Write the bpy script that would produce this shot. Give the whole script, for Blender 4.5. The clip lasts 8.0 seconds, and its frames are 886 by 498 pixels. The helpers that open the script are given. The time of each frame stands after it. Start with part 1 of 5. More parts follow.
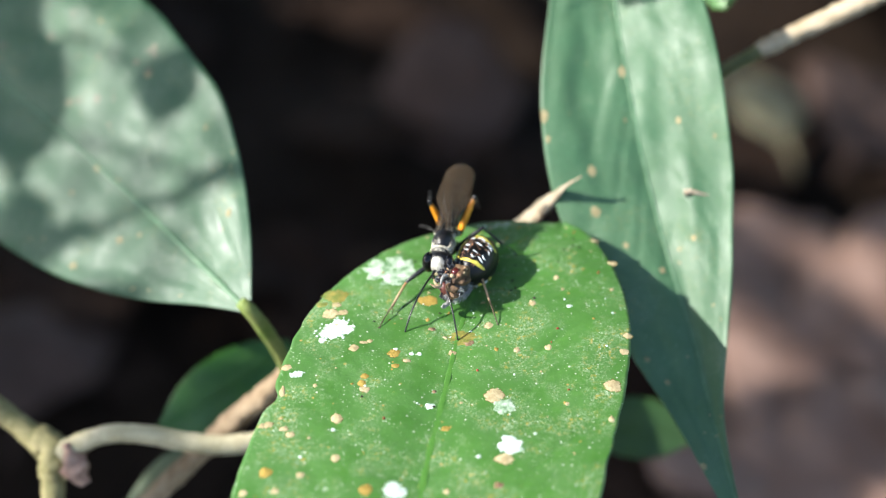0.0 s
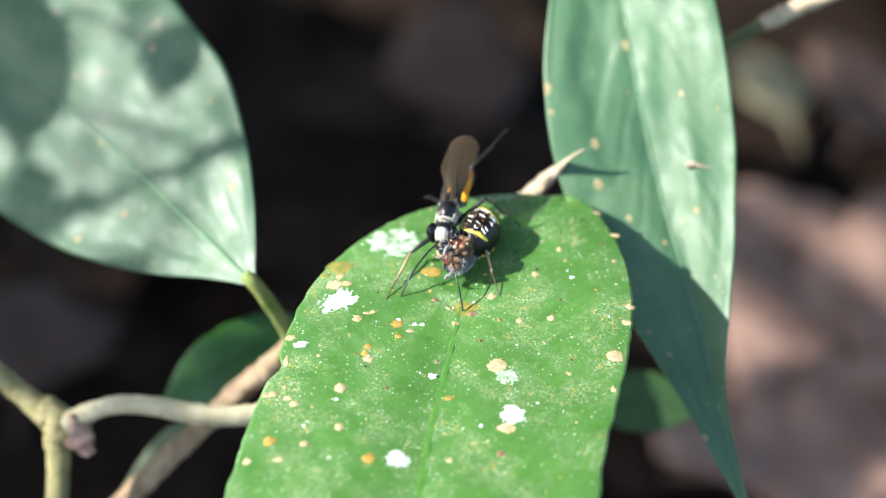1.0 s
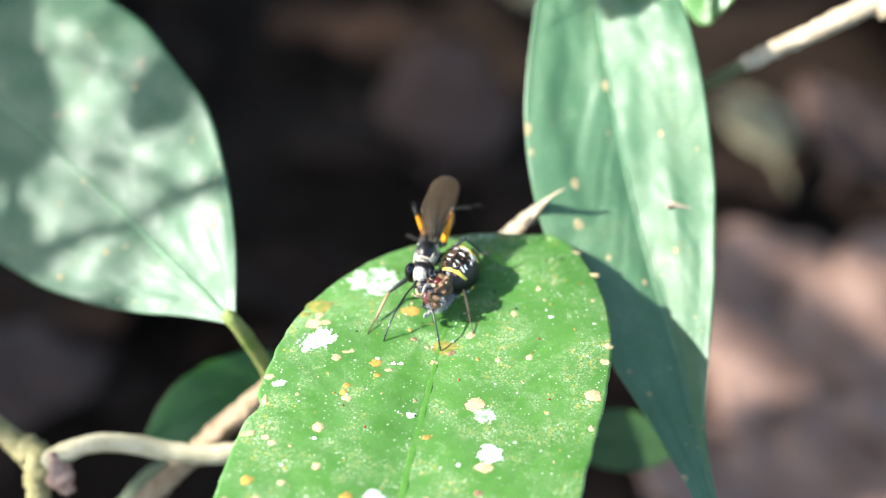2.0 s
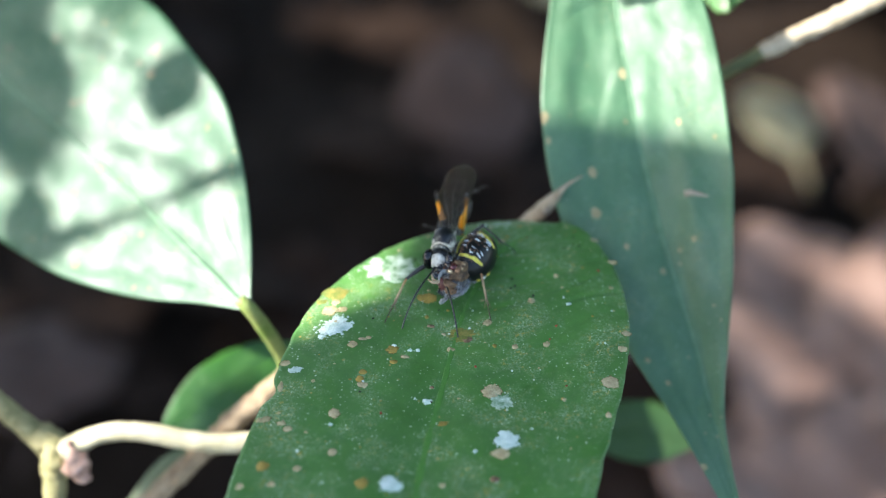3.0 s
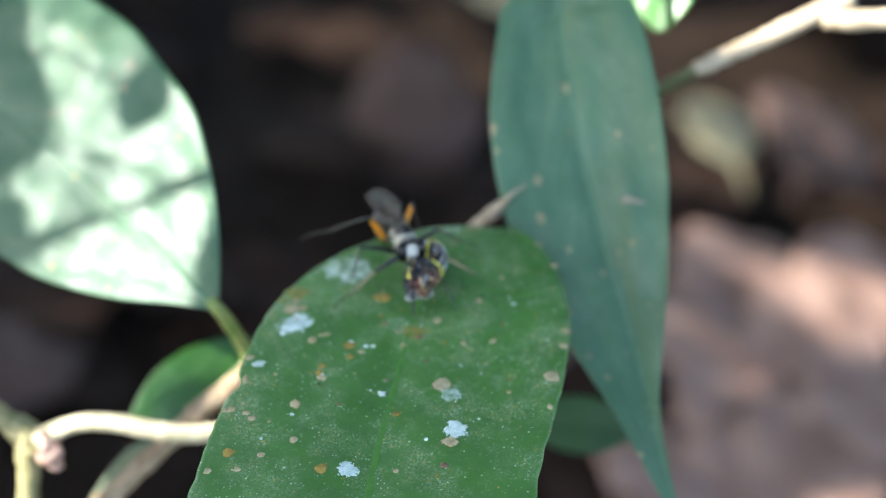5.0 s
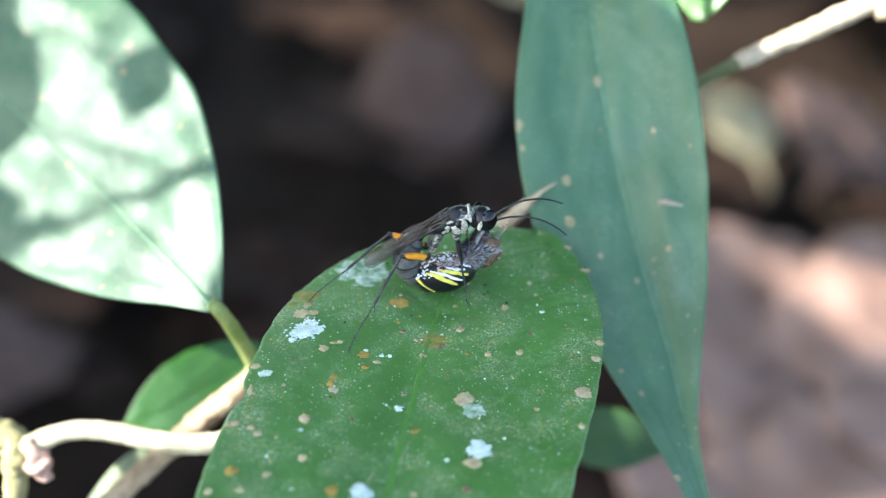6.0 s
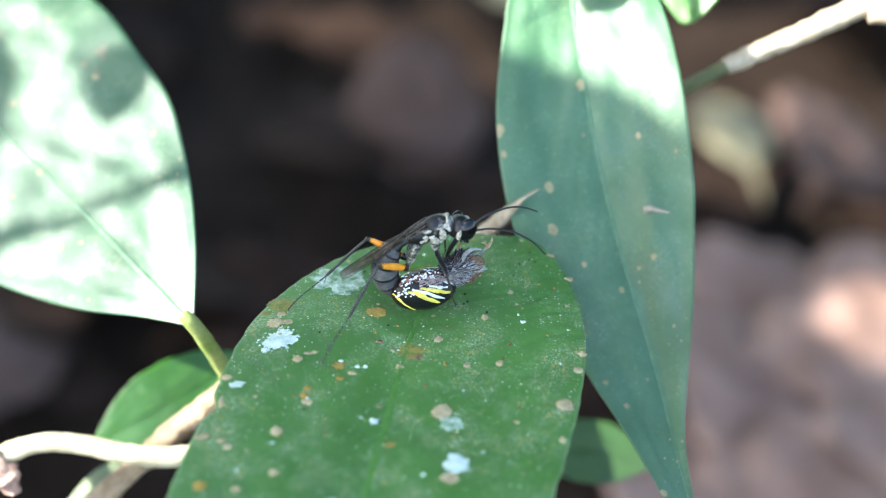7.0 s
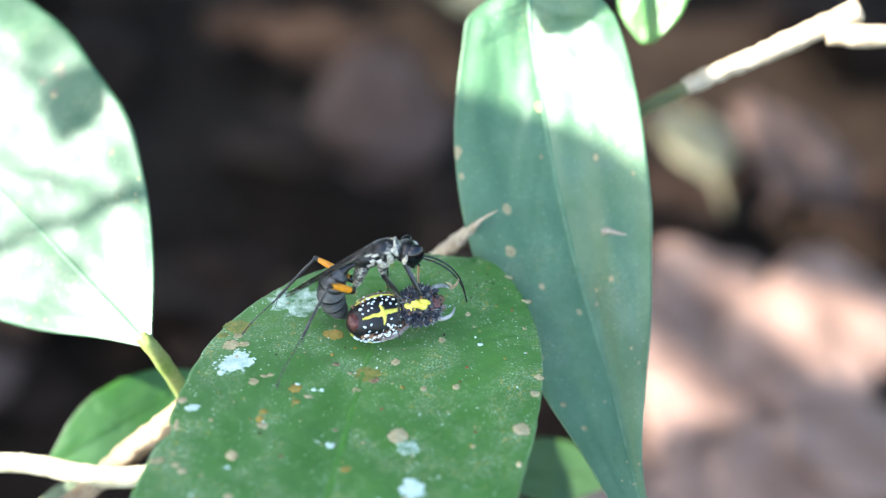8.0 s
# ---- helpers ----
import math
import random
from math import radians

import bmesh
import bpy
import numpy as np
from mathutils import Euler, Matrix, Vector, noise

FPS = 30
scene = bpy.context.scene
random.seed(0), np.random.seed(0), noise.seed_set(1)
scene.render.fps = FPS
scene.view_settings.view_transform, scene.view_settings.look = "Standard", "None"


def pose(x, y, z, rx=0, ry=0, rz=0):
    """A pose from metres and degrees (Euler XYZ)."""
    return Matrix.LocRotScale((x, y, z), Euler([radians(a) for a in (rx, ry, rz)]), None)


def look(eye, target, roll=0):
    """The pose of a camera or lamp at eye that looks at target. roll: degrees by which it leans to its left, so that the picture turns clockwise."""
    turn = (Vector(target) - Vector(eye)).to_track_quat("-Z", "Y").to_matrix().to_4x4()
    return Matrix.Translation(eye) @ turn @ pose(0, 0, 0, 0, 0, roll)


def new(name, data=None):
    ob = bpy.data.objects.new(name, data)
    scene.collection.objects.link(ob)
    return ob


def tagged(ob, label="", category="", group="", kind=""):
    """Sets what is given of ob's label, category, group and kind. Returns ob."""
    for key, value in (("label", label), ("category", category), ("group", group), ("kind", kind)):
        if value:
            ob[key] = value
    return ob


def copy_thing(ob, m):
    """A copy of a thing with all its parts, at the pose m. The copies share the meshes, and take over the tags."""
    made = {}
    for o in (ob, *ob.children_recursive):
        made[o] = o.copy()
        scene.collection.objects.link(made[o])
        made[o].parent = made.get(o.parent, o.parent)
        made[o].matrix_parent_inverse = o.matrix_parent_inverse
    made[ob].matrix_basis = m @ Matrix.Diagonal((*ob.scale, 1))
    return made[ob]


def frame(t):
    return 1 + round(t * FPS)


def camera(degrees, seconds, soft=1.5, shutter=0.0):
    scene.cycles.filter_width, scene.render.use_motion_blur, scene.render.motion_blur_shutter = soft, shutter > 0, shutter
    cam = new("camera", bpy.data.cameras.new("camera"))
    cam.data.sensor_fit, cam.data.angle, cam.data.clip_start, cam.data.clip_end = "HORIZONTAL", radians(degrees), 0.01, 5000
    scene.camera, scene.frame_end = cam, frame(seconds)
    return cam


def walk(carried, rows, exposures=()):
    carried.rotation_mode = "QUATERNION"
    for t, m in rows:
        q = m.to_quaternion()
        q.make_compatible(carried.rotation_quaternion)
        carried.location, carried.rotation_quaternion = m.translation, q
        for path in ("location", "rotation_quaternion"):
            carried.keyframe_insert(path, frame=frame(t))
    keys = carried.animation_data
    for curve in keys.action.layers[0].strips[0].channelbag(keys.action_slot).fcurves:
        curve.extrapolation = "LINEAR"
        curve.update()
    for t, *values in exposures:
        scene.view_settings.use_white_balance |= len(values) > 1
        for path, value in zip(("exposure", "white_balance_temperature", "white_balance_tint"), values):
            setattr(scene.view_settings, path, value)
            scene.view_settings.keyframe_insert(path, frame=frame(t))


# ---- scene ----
# Lengths below are written in millimetres and turned into metres by MM.
MM = 0.001
SUN_WAY = Vector((12.0, 2.5, -9.3)).normalized()   # the way the sunlight travels

cam = camera(28.0, 8.0, soft=1.1)
cam.data.dof.use_dof = True
cam.data.dof.focus_distance = 0.2060
cam.data.dof.aperture_fstop = 10.8

PATH = [
    (0.0, pose(0.00000, -0.15657, 0.14238, 50.000, 0.000, 0.000)),
    (0.5, pose(-0.00064, -0.15733, 0.14198, 49.966, 0.055, 0.157)),
    (1.0, pose(0.00023, -0.15826, 0.14171, 49.507, 0.058, 0.167)),
    (1.5, pose(0.00102, -0.15861, 0.14198, 50.137, -0.307, -0.064)),
    (1.7, pose(0.00235, -0.15875, 0.14224, 50.430, -0.252, 0.116)),
    (2.8, pose(0.00167, -0.15784, 0.14236, 50.877, 0.037, 0.160)),
    (3.0, pose(0.00280, -0.15919, 0.14012, 50.840, 0.328, 0.676)),
    (3.5, pose(0.00131, -0.15892, 0.14075, 50.087, -0.368, 0.228)),
    (4.0, pose(0.00189, -0.15915, 0.14278, 49.469, -0.311, 0.520)),
    (4.5, pose(0.00138, -0.15777, 0.14384, 49.612, -0.840, -0.066)),
    (4.7, pose(0.00331, -0.16764, 0.14645, 50.947, -0.673, -0.231)),
    (5.8, pose(-0.00332, -0.17359, 0.15269, 50.663, -2.634, -1.203)),
    (6.0, pose(-0.00026, -0.15645, 0.14026, 50.495, -1.734, 0.220)),
    (6.5, pose(0.00353, -0.15236, 0.13577, 50.683, -0.955, 1.059)),
    (7.0, pose(0.00198, -0.15185, 0.13609, 50.843, -1.911, 0.230)),
    (7.5, pose(0.00174, -0.14985, 0.13821, 50.616, -2.359, 0.087)),
    (8.0, pose(0.00293, -0.14986, 0.13801, 50.837, -2.776, -0.465)),
]
EXPOSURES = [(0.0, 1.46), (0.5, 1.5), (1.0, 1.72), (1.5, 1.9), (1.7, 1.95), (3.0, 2.22), (3.6, 2.22), (4.7, 2.32), (6.0, 2.85), (7.0, 2.92), (8.0, 3.05)]
walk(cam, PATH, EXPOSURES)

# ---- light ----
world = bpy.data.worlds.new("world")
scene.world = world
world.use_nodes = True
sky = world.node_tree.nodes.new("ShaderNodeTexSky")
sky.sky_type = "NISHITA"
sky.sun_disc = False
sky.sun_elevation = math.asin(-SUN_WAY.z)
sky.sun_rotation = math.atan2(-SUN_WAY.x, -SUN_WAY.y)
background = world.node_tree.nodes["Background"]
background.inputs["Strength"].default_value = 0.15
world.node_tree.links.new(sky.outputs["Color"], background.inputs["Color"])

sun = new("sun", bpy.data.lights.new("sun", "SUN"))
sun.data.energy, sun.data.angle, sun.data.color = 5.0, radians(0.5), (1.0, 0.96, 0.91)
sun.matrix_world = look(-SUN_WAY, (0, 0, 0))


# ---- materials ----
def material(name, colour, rough=0.5, spec=0.5, metal=0.0):
    m = bpy.data.materials.new(name)
    m.use_nodes = True
    b = m.node_tree.nodes["Principled BSDF"]
    b.inputs["Base Color"].default_value = (*colour, 1)
    b.inputs["Roughness"].default_value = rough
    b.inputs["Specular IOR Level"].default_value = spec
    b.inputs["Metallic"].default_value = metal
    return m


class Nodes:
    """A short hand for wiring one material's nodes."""

    def __init__(self, m):
        self.t = m.node_tree
        self.b = self.t.nodes["Principled BSDF"]
        self.out = self.t.nodes["Material Output"]
        self.pos = self.t.nodes.new("ShaderNodeTexCoord").outputs["Object"]

    def put(self, value, socket):
        if isinstance(value, (int, float)):
            socket.default_value = value
        elif isinstance(value, tuple):
            socket.default_value = (*value, 1) if len(value) == 3 and socket.type == "RGBA" else value
        else:
            self.t.links.new(value, socket)

    def noise(self, scale, detail=3.0, rough=0.55, where=None):
        n = self.t.nodes.new("ShaderNodeTexNoise")
        n.inputs["Scale"].default_value, n.inputs["Detail"].default_value, n.inputs["Roughness"].default_value = scale, detail, rough
        self.t.links.new(where or self.pos, n.inputs["Vector"])
        return n.outputs["Fac"]

    def cells(self, scale, feature="F1"):
        n = self.t.nodes.new("ShaderNodeTexVoronoi")
        n.feature = feature
        n.inputs["Scale"].default_value = scale
        self.t.links.new(self.pos, n.inputs["Vector"])
        return n

    def stretch(self, x, y, z):
        n = self.t.nodes.new("ShaderNodeMapping")
        n.inputs["Scale"].default_value = (x, y, z)
        self.t.links.new(self.pos, n.inputs["Vector"])
        return n.outputs["Vector"]

    def ramp(self, value, low, high, to0=0.0, to1=1.0):
        n = self.t.nodes.new("ShaderNodeMapRange")
        self.put(value, n.inputs["Value"])
        for key, v in (("From Min", low), ("From Max", high), ("To Min", to0), ("To Max", to1)):
            n.inputs[key].default_value = v
        return n.outputs["Result"]

    def maths(self, kind, a, b=0.0):
        n = self.t.nodes.new("ShaderNodeMath")
        n.operation = kind
        self.put(a, n.inputs[0])
        self.put(b, n.inputs[1])
        return n.outputs[0]

    def mix(self, fac, a, b):
        n = self.t.nodes.new("ShaderNodeMix")
        n.data_type = "RGBA"
        self.put(fac, n.inputs["Factor"])
        self.put(a, n.inputs["A"])
        self.put(b, n.inputs["B"])
        return n.outputs["Result"]

    def bump(self, height, strength, distance):
        n = self.t.nodes.new("ShaderNodeBump")
        n.inputs["Strength"].default_value, n.inputs["Distance"].default_value = strength, distance
        self.t.links.new(height, n.inputs["Height"])
        self.t.links.new(n.outputs["Normal"], self.b.inputs["Normal"])

    def random(self):
        return self.t.nodes.new("ShaderNodeObjectInfo").outputs["Random"]


def leaf_material(name, dark, light, rough, specks=0.0, through_light=0.12, spec=0.5, wax=0.0):
    m = material(name, dark, rough, spec)
    n = Nodes(m)
    n.b.inputs["Coat Weight"].default_value = wax
    n.b.inputs["Coat Roughness"].default_value = rough
    broad = n.ramp(n.noise(90, 4), 0.35, 0.68)
    fine = n.ramp(n.noise(1500, 4, 0.7), 0.3, 0.75)
    colour = n.mix(broad, dark, light)
    colour = n.mix(n.maths("MULTIPLY", fine, 0.35), colour, tuple(c * 0.62 for c in dark))
    if specks:
        # dusty algae: pale and ochre dots in loose drifts
        drift = n.ramp(n.noise(150, 4, 0.7), 0.46, 0.68)
        haze = n.maths("MULTIPLY", n.maths("MULTIPLY", drift, n.ramp(n.noise(3600, 5, 0.8), 0.48, 0.62)), 0.75 * specks)
        colour = n.mix(haze, colour, (0.36, 0.43, 0.30))
        ochre = n.maths("MULTIPLY", n.ramp(n.noise(150, 4, 0.6), 0.50, 0.66), n.ramp(n.noise(1300, 4, 0.8), 0.55, 0.66))
        colour = n.mix(n.maths("MULTIPLY", ochre, 0.8 * specks), colour, (0.38, 0.24, 0.03))
        for scale, size, tint, share in ((480, 0.10, (0.42, 0.48, 0.38), 0.86), (1250, 0.18, (0.42, 0.48, 0.38), 0.64), (2600, 0.32, (0.40, 0.46, 0.36), 0.46), (900, 0.18, (0.32, 0.21, 0.06), 0.60)):
            v = n.cells(scale)
            pick = n.t.nodes.new("ShaderNodeSeparateColor")
            n.t.links.new(v.outputs["Color"], pick.inputs[0])
            reach = n.maths("MULTIPLY", v.outputs["Distance"], n.ramp(pick.outputs[1], 0, 1, 0.8, 2.6))
            dot = n.ramp(reach, size, size * 0.5)
            some = n.ramp(pick.outputs[0], share, share + 0.04)
            near = n.ramp(n.noise(110 + scale * 0.1, 3), 0.36, 0.56)
            colour = n.mix(n.maths("MULTIPLY", n.maths("MULTIPLY", dot, some), n.maths("MULTIPLY", near, specks)), colour, tint)
    n.put(colour, n.b.inputs["Base Color"])
    n.put(n.ramp(n.noise(260, 4), 0.3, 0.7, rough * 0.8, min(1.0, rough * 1.35)), n.b.inputs["Roughness"])
    n.bump(n.noise(2200, 3), 0.25, 0.0002)
    glow = n.t.nodes.new("ShaderNodeBsdfTranslucent")
    n.t.links.new(n.mix(0.5, colour, (0.16, 0.30, 0.03)), glow.inputs["Color"])
    both = n.t.nodes.new("ShaderNodeMixShader")
    both.inputs[0].default_value = through_light
    n.t.links.new(n.b.outputs[0], both.inputs[1])
    n.t.links.new(glow.outputs[0], both.inputs[2])
    n.t.links.new(both.outputs[0], n.out.inputs["Surface"])
    return m


def rough_material(name, dark, light, scale, rough=0.8, relief=0.3, depth=0.0005, grain=None, spec=0.3):
    """A surface between two colours, at two scales of noise, with a fine relief."""
    m = material(name, dark, rough, spec)
    n = Nodes(m)
    where = n.stretch(*grain) if grain else None
    a = n.ramp(n.noise(scale, 4, 0.6, where), 0.33, 0.68)
    b = n.ramp(n.noise(scale * 7, 3, 0.6, where), 0.3, 0.7)
    colour = n.mix(a, dark, light)
    colour = n.mix(n.maths("MULTIPLY", b, 0.4), colour, tuple(c * 0.5 for c in dark))
    n.put(colour, n.b.inputs["Base Color"])
    n.put(n.ramp(b, 0, 1, rough * 0.85, min(1, rough * 1.15)), n.b.inputs["Roughness"])
    n.bump(n.noise(scale * 4, 4, 0.6, where), relief, depth)
    return m


MAIN_LEAF = leaf_material("speckled_leaf", (0.037, 0.116, 0.018), (0.057, 0.158, 0.027), 0.49, 1.0, 0.08, 0.56)
GLOSSY_LEAF = leaf_material("glossy_leaf", (0.030, 0.086, 0.034), (0.043, 0.112, 0.048), 0.52, 0.2, 0.07, 0.46, 0.14)
WAXY_LEAF = leaf_material("waxy_leaf", (0.021, 0.070, 0.032), (0.044, 0.098, 0.052), 0.50, 0.3, 0.05, 0.28, 0.16)
# Darker copy of the young leaf: shade put into the low leaf's colour.
LOW_LEAF = leaf_material("shaded_leaf", (0.020, 0.080, 0.012), (0.038, 0.125, 0.020), 0.42, 0.0, 0.15)
SMALL_LEAF = leaf_material("young_leaf", (0.035, 0.135, 0.018), (0.060, 0.200, 0.028), 0.38, 0.0, 0.2)
GREY_LEAF = leaf_material("grey_green_leaf", (0.060, 0.085, 0.045), (0.12, 0.15, 0.085), 0.6, 0.0, 0.1, 0.3)
MIDRIB = rough_material("midrib", (0.048, 0.148, 0.021), (0.072, 0.186, 0.031), 900, 0.45, 0.2, 0.0001, spec=0.5)
# Green darkened to stand for the shade on the far leaf.
LEAF_IN_SHADE = leaf_material("far_shade_leaf", (0.012, 0.036, 0.009), (0.022, 0.055, 0.014), 0.5, 0.0, 0.06, 0.3)
VEIN_DULL = rough_material("dull_midrib", (0.06, 0.14, 0.07), (0.11, 0.19, 0.11), 700, 0.5, 0.2, 0.0001)
PALE_VEIN = rough_material("pale_midrib", (0.07, 0.15, 0.08), (0.12, 0.21, 0.12), 500, 0.5, 0.2, 0.0001, spec=0.4)
PETIOLE = rough_material("petiole", (0.13, 0.20, 0.04), (0.27, 0.29, 0.10), 300, 0.5, 0.25, 0.0002)
BARK = rough_material("pale_bark", (0.30, 0.23, 0.14), (0.48, 0.40, 0.28), 350, 0.8, 0.5, 0.0005)
GREEN_BARK = rough_material("greenish_bark", (0.15, 0.15, 0.06), (0.34, 0.30, 0.17), 260, 0.75, 0.4, 0.0004)
OLIVE_BARK = rough_material("olive_bark", (0.060, 0.072, 0.022), (0.13, 0.125, 0.050), 300, 0.6, 0.3, 0.0003)
NODE_BARK = rough_material("node_bark", (0.12, 0.115, 0.045), (0.30, 0.26, 0.13), 260, 0.75, 0.5, 0.0004)
PALE_STEM = rough_material("cream_stem", (0.36, 0.32, 0.19), (0.56, 0.50, 0.34), 300, 0.7, 0.4, 0.0004)
TWIG_BARK = rough_material("twig_bark", (0.19, 0.13, 0.075), (0.37, 0.28, 0.18), 420, 0.85, 0.6, 0.0006)
BUD = rough_material("pinkish_bud", (0.26, 0.14, 0.10), (0.52, 0.35, 0.27), 700, 0.8, 0.6, 0.0005)
DRY = rough_material("dry_husk", (0.22, 0.175, 0.115), (0.42, 0.36, 0.27), 500, 0.85, 0.5, 0.0004)
CRUST_WHITE = rough_material("white_crust", (0.34, 0.44, 0.37), (0.56, 0.64, 0.58), 900, 0.95, 0.6, 0.0002)
CRUST_THIN = rough_material("thin_crust", (0.06, 0.15, 0.05), (0.50, 0.58, 0.48), 800, 0.9, 0.4, 0.0001)
CRUST_TAN = rough_material("tan_crust", (0.27, 0.215, 0.11), (0.42, 0.355, 0.21), 1100, 0.9, 0.5, 0.0002)
CRUST_OCHRE = rough_material("ochre_crust", (0.17, 0.125, 0.022), (0.35, 0.235, 0.05), 1000, 0.7, 0.4, 0.0002)
CRUST_RIM = rough_material("crust_rim", (0.075, 0.075, 0.022), (0.16, 0.125, 0.04), 1100, 0.7, 0.3, 0.0001)
CRUST_FAINT = rough_material("faint_crust", (0.075, 0.115, 0.018), (0.26, 0.20, 0.045), 900, 0.6, 0.3, 0.0001, spec=0.4)
GRAIN_DARK = rough_material("dark_grain", (0.012, 0.010, 0.008), (0.05, 0.04, 0.03), 2000, 0.8, 0.3, 0.0001)
GRAIN_RED = rough_material("red_grain", (0.16, 0.03, 0.015), (0.30, 0.07, 0.03), 2000, 0.7, 0.3, 0.0001)
DRY_SPOT = rough_material("dry_spot", (0.17, 0.145, 0.07), (0.31, 0.26, 0.14), 1100, 0.8, 0.4, 0.0001)
SMUDGE = rough_material("brown_smudge", (0.048, 0.070, 0.036), (0.115, 0.115, 0.058), 700, 0.6, 0.3, 0.0001, spec=0.6)
CRUST_BROWN = rough_material("brown_crust", (0.10, 0.06, 0.03), (0.30, 0.20, 0.12), 1500, 0.9, 0.5, 0.0002)
# Near-black, warm soil: the forest's shade is put into its colour.
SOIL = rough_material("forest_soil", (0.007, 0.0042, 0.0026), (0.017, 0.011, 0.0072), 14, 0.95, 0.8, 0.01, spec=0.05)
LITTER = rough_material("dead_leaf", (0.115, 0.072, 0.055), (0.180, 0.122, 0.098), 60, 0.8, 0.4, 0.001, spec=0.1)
# Brighter copy of the dead leaf, with sunlight put into its colour.
LITTER_LIT = rough_material("lit_dead_leaf", (0.152, 0.090, 0.066), (0.225, 0.150, 0.120), 60, 0.8, 0.4, 0.001, spec=0.1)
LITTER_DULL = rough_material("dull_dead_leaf", (0.054, 0.033, 0.026), (0.078, 0.052, 0.043), 60, 0.8, 0.4, 0.001, spec=0.1)
# Dead leaves darkened to stand for the shade they lie in.
LITTER_SHADED = rough_material("shaded_dead_leaf", (0.0115, 0.0064, 0.0042), (0.026, 0.0162, 0.0115), 60, 0.85, 0.4, 0.001, spec=0.05)
LITTER_YELLOW = rough_material("yellowing_leaf", (0.125, 0.113, 0.063), (0.175, 0.16, 0.097), 60, 0.7, 0.4, 0.001)


# ---- mesh helpers, in millimetres ----
def v3(x, y, z):
    return Vector((x, y, z))


def finish(bm, smooth=True):
    for f in bm.faces:
        f.smooth = smooth
    bmesh.ops.scale(bm, vec=(MM, MM, MM), verts=bm.verts)


def part(name, bm, mat, parent=None, label="", at=None, grow=None, pivot=(0, 0, 0)):
    """Links a bmesh, in millimetres, as one mesh object under a thing or a part."""
    if grow:
        for q in bm.verts:
            q.co = Vector(pivot) + Vector([g * c for g, c in zip(grow, q.co - Vector(pivot))])
    finish(bm)
    data = bpy.data.meshes.new(name)
    bm.to_mesh(data)
    bm.free()
    data.materials.append(mat)
    ob = new(name, data)
    ob.parent = parent
    if at is not None:
        ob.matrix_basis = at
    if label:
        ob["label"] = label
    return ob


def holder(name, label, category, at=(0, 0, 0), group=""):
    ob = new(name)
    ob.empty_display_size = 0.002
    ob.location = Vector(at) * MM
    return tagged(ob, label, category, group)


def spline(values, u):
    """Catmull-Rom through evenly spaced values (numbers or Vectors), u from 0 to 1."""
    n = len(values) - 1
    k = min(int(u * n), n - 1)
    t = u * n - k
    p1, p2 = values[k], values[k + 1]
    p0 = values[k - 1] if k else p1 * 2 - p2
    p3 = values[k + 2] if k + 2 <= n else p2 * 2 - p1
    return 0.5 * (2 * p1 + (p2 - p0) * t + (2 * p0 - 5 * p1 + 4 * p2 - p3) * t * t + (3 * p1 - p0 - 3 * p2 + p3) * t ** 3)


def tube(bm, points, radii, around=12, steps=24, lumps=0.0, seed=0, flat=1.0):
    """A rounded, tapering tube along a smooth line through the points."""
    points = [Vector(p) for p in points]
    line = [spline(points, i / steps) for i in range(steps + 1)]
    up = Vector((0.13, 0.21, 0.97))
    rings = []
    for i, p in enumerate(line):
        way = (line[min(i + 1, steps)] - line[max(i - 1, 0)]).normalized()
        side = way.cross(up)
        if side.length < 0.05:
            side = way.cross(Vector((0.9, 0.3, 0)))
        side.normalize()
        up = side.cross(way).normalized()
        r = max(spline(radii, i / steps), 0.001)
        ring = []
        for k in range(around):
            a = 2 * math.pi * k / around
            q = side * math.cos(a) + up * math.sin(a) * flat
            g = 1 + lumps * noise.noise((p + q * r) * 0.9 + Vector((seed, 0, 0)))
            ring.append(bm.verts.new(p + q * r * g))
        rings.append(ring)
    for a, b in zip(rings, rings[1:]):
        for k in range(around):
            bm.faces.new((a[k], a[(k + 1) % around], b[(k + 1) % around], b[k]))
    for ring, p, turn in ((rings[0], line[0], -1), (rings[-1], line[-1], 1)):
        c = bm.verts.new(p)
        for k in range(around):
            pair = (ring[k], ring[(k + 1) % around])
            bm.faces.new((*pair, c) if turn > 0 else (pair[1], pair[0], c))
    return bm


def ball(bm, at, size, turn=None, u=20, v=12, lumps=0.0, seed=0):
    """An ellipsoid of the given half axes, uneven if lumps is set."""
    made = bmesh.ops.create_uvsphere(bm, u_segments=u, v_segments=v, radius=1.0)["verts"]
    m = Matrix.Translation(Vector(at)) @ (turn.to_4x4() if turn else Matrix()) @ Matrix.Diagonal((*size, 1))
    for p in made:
        g = 1 + lumps * noise.noise(p.co * 1.7 + Vector((seed, seed * 0.7, 0)))
        p.co = m @ (p.co * g)
    return made


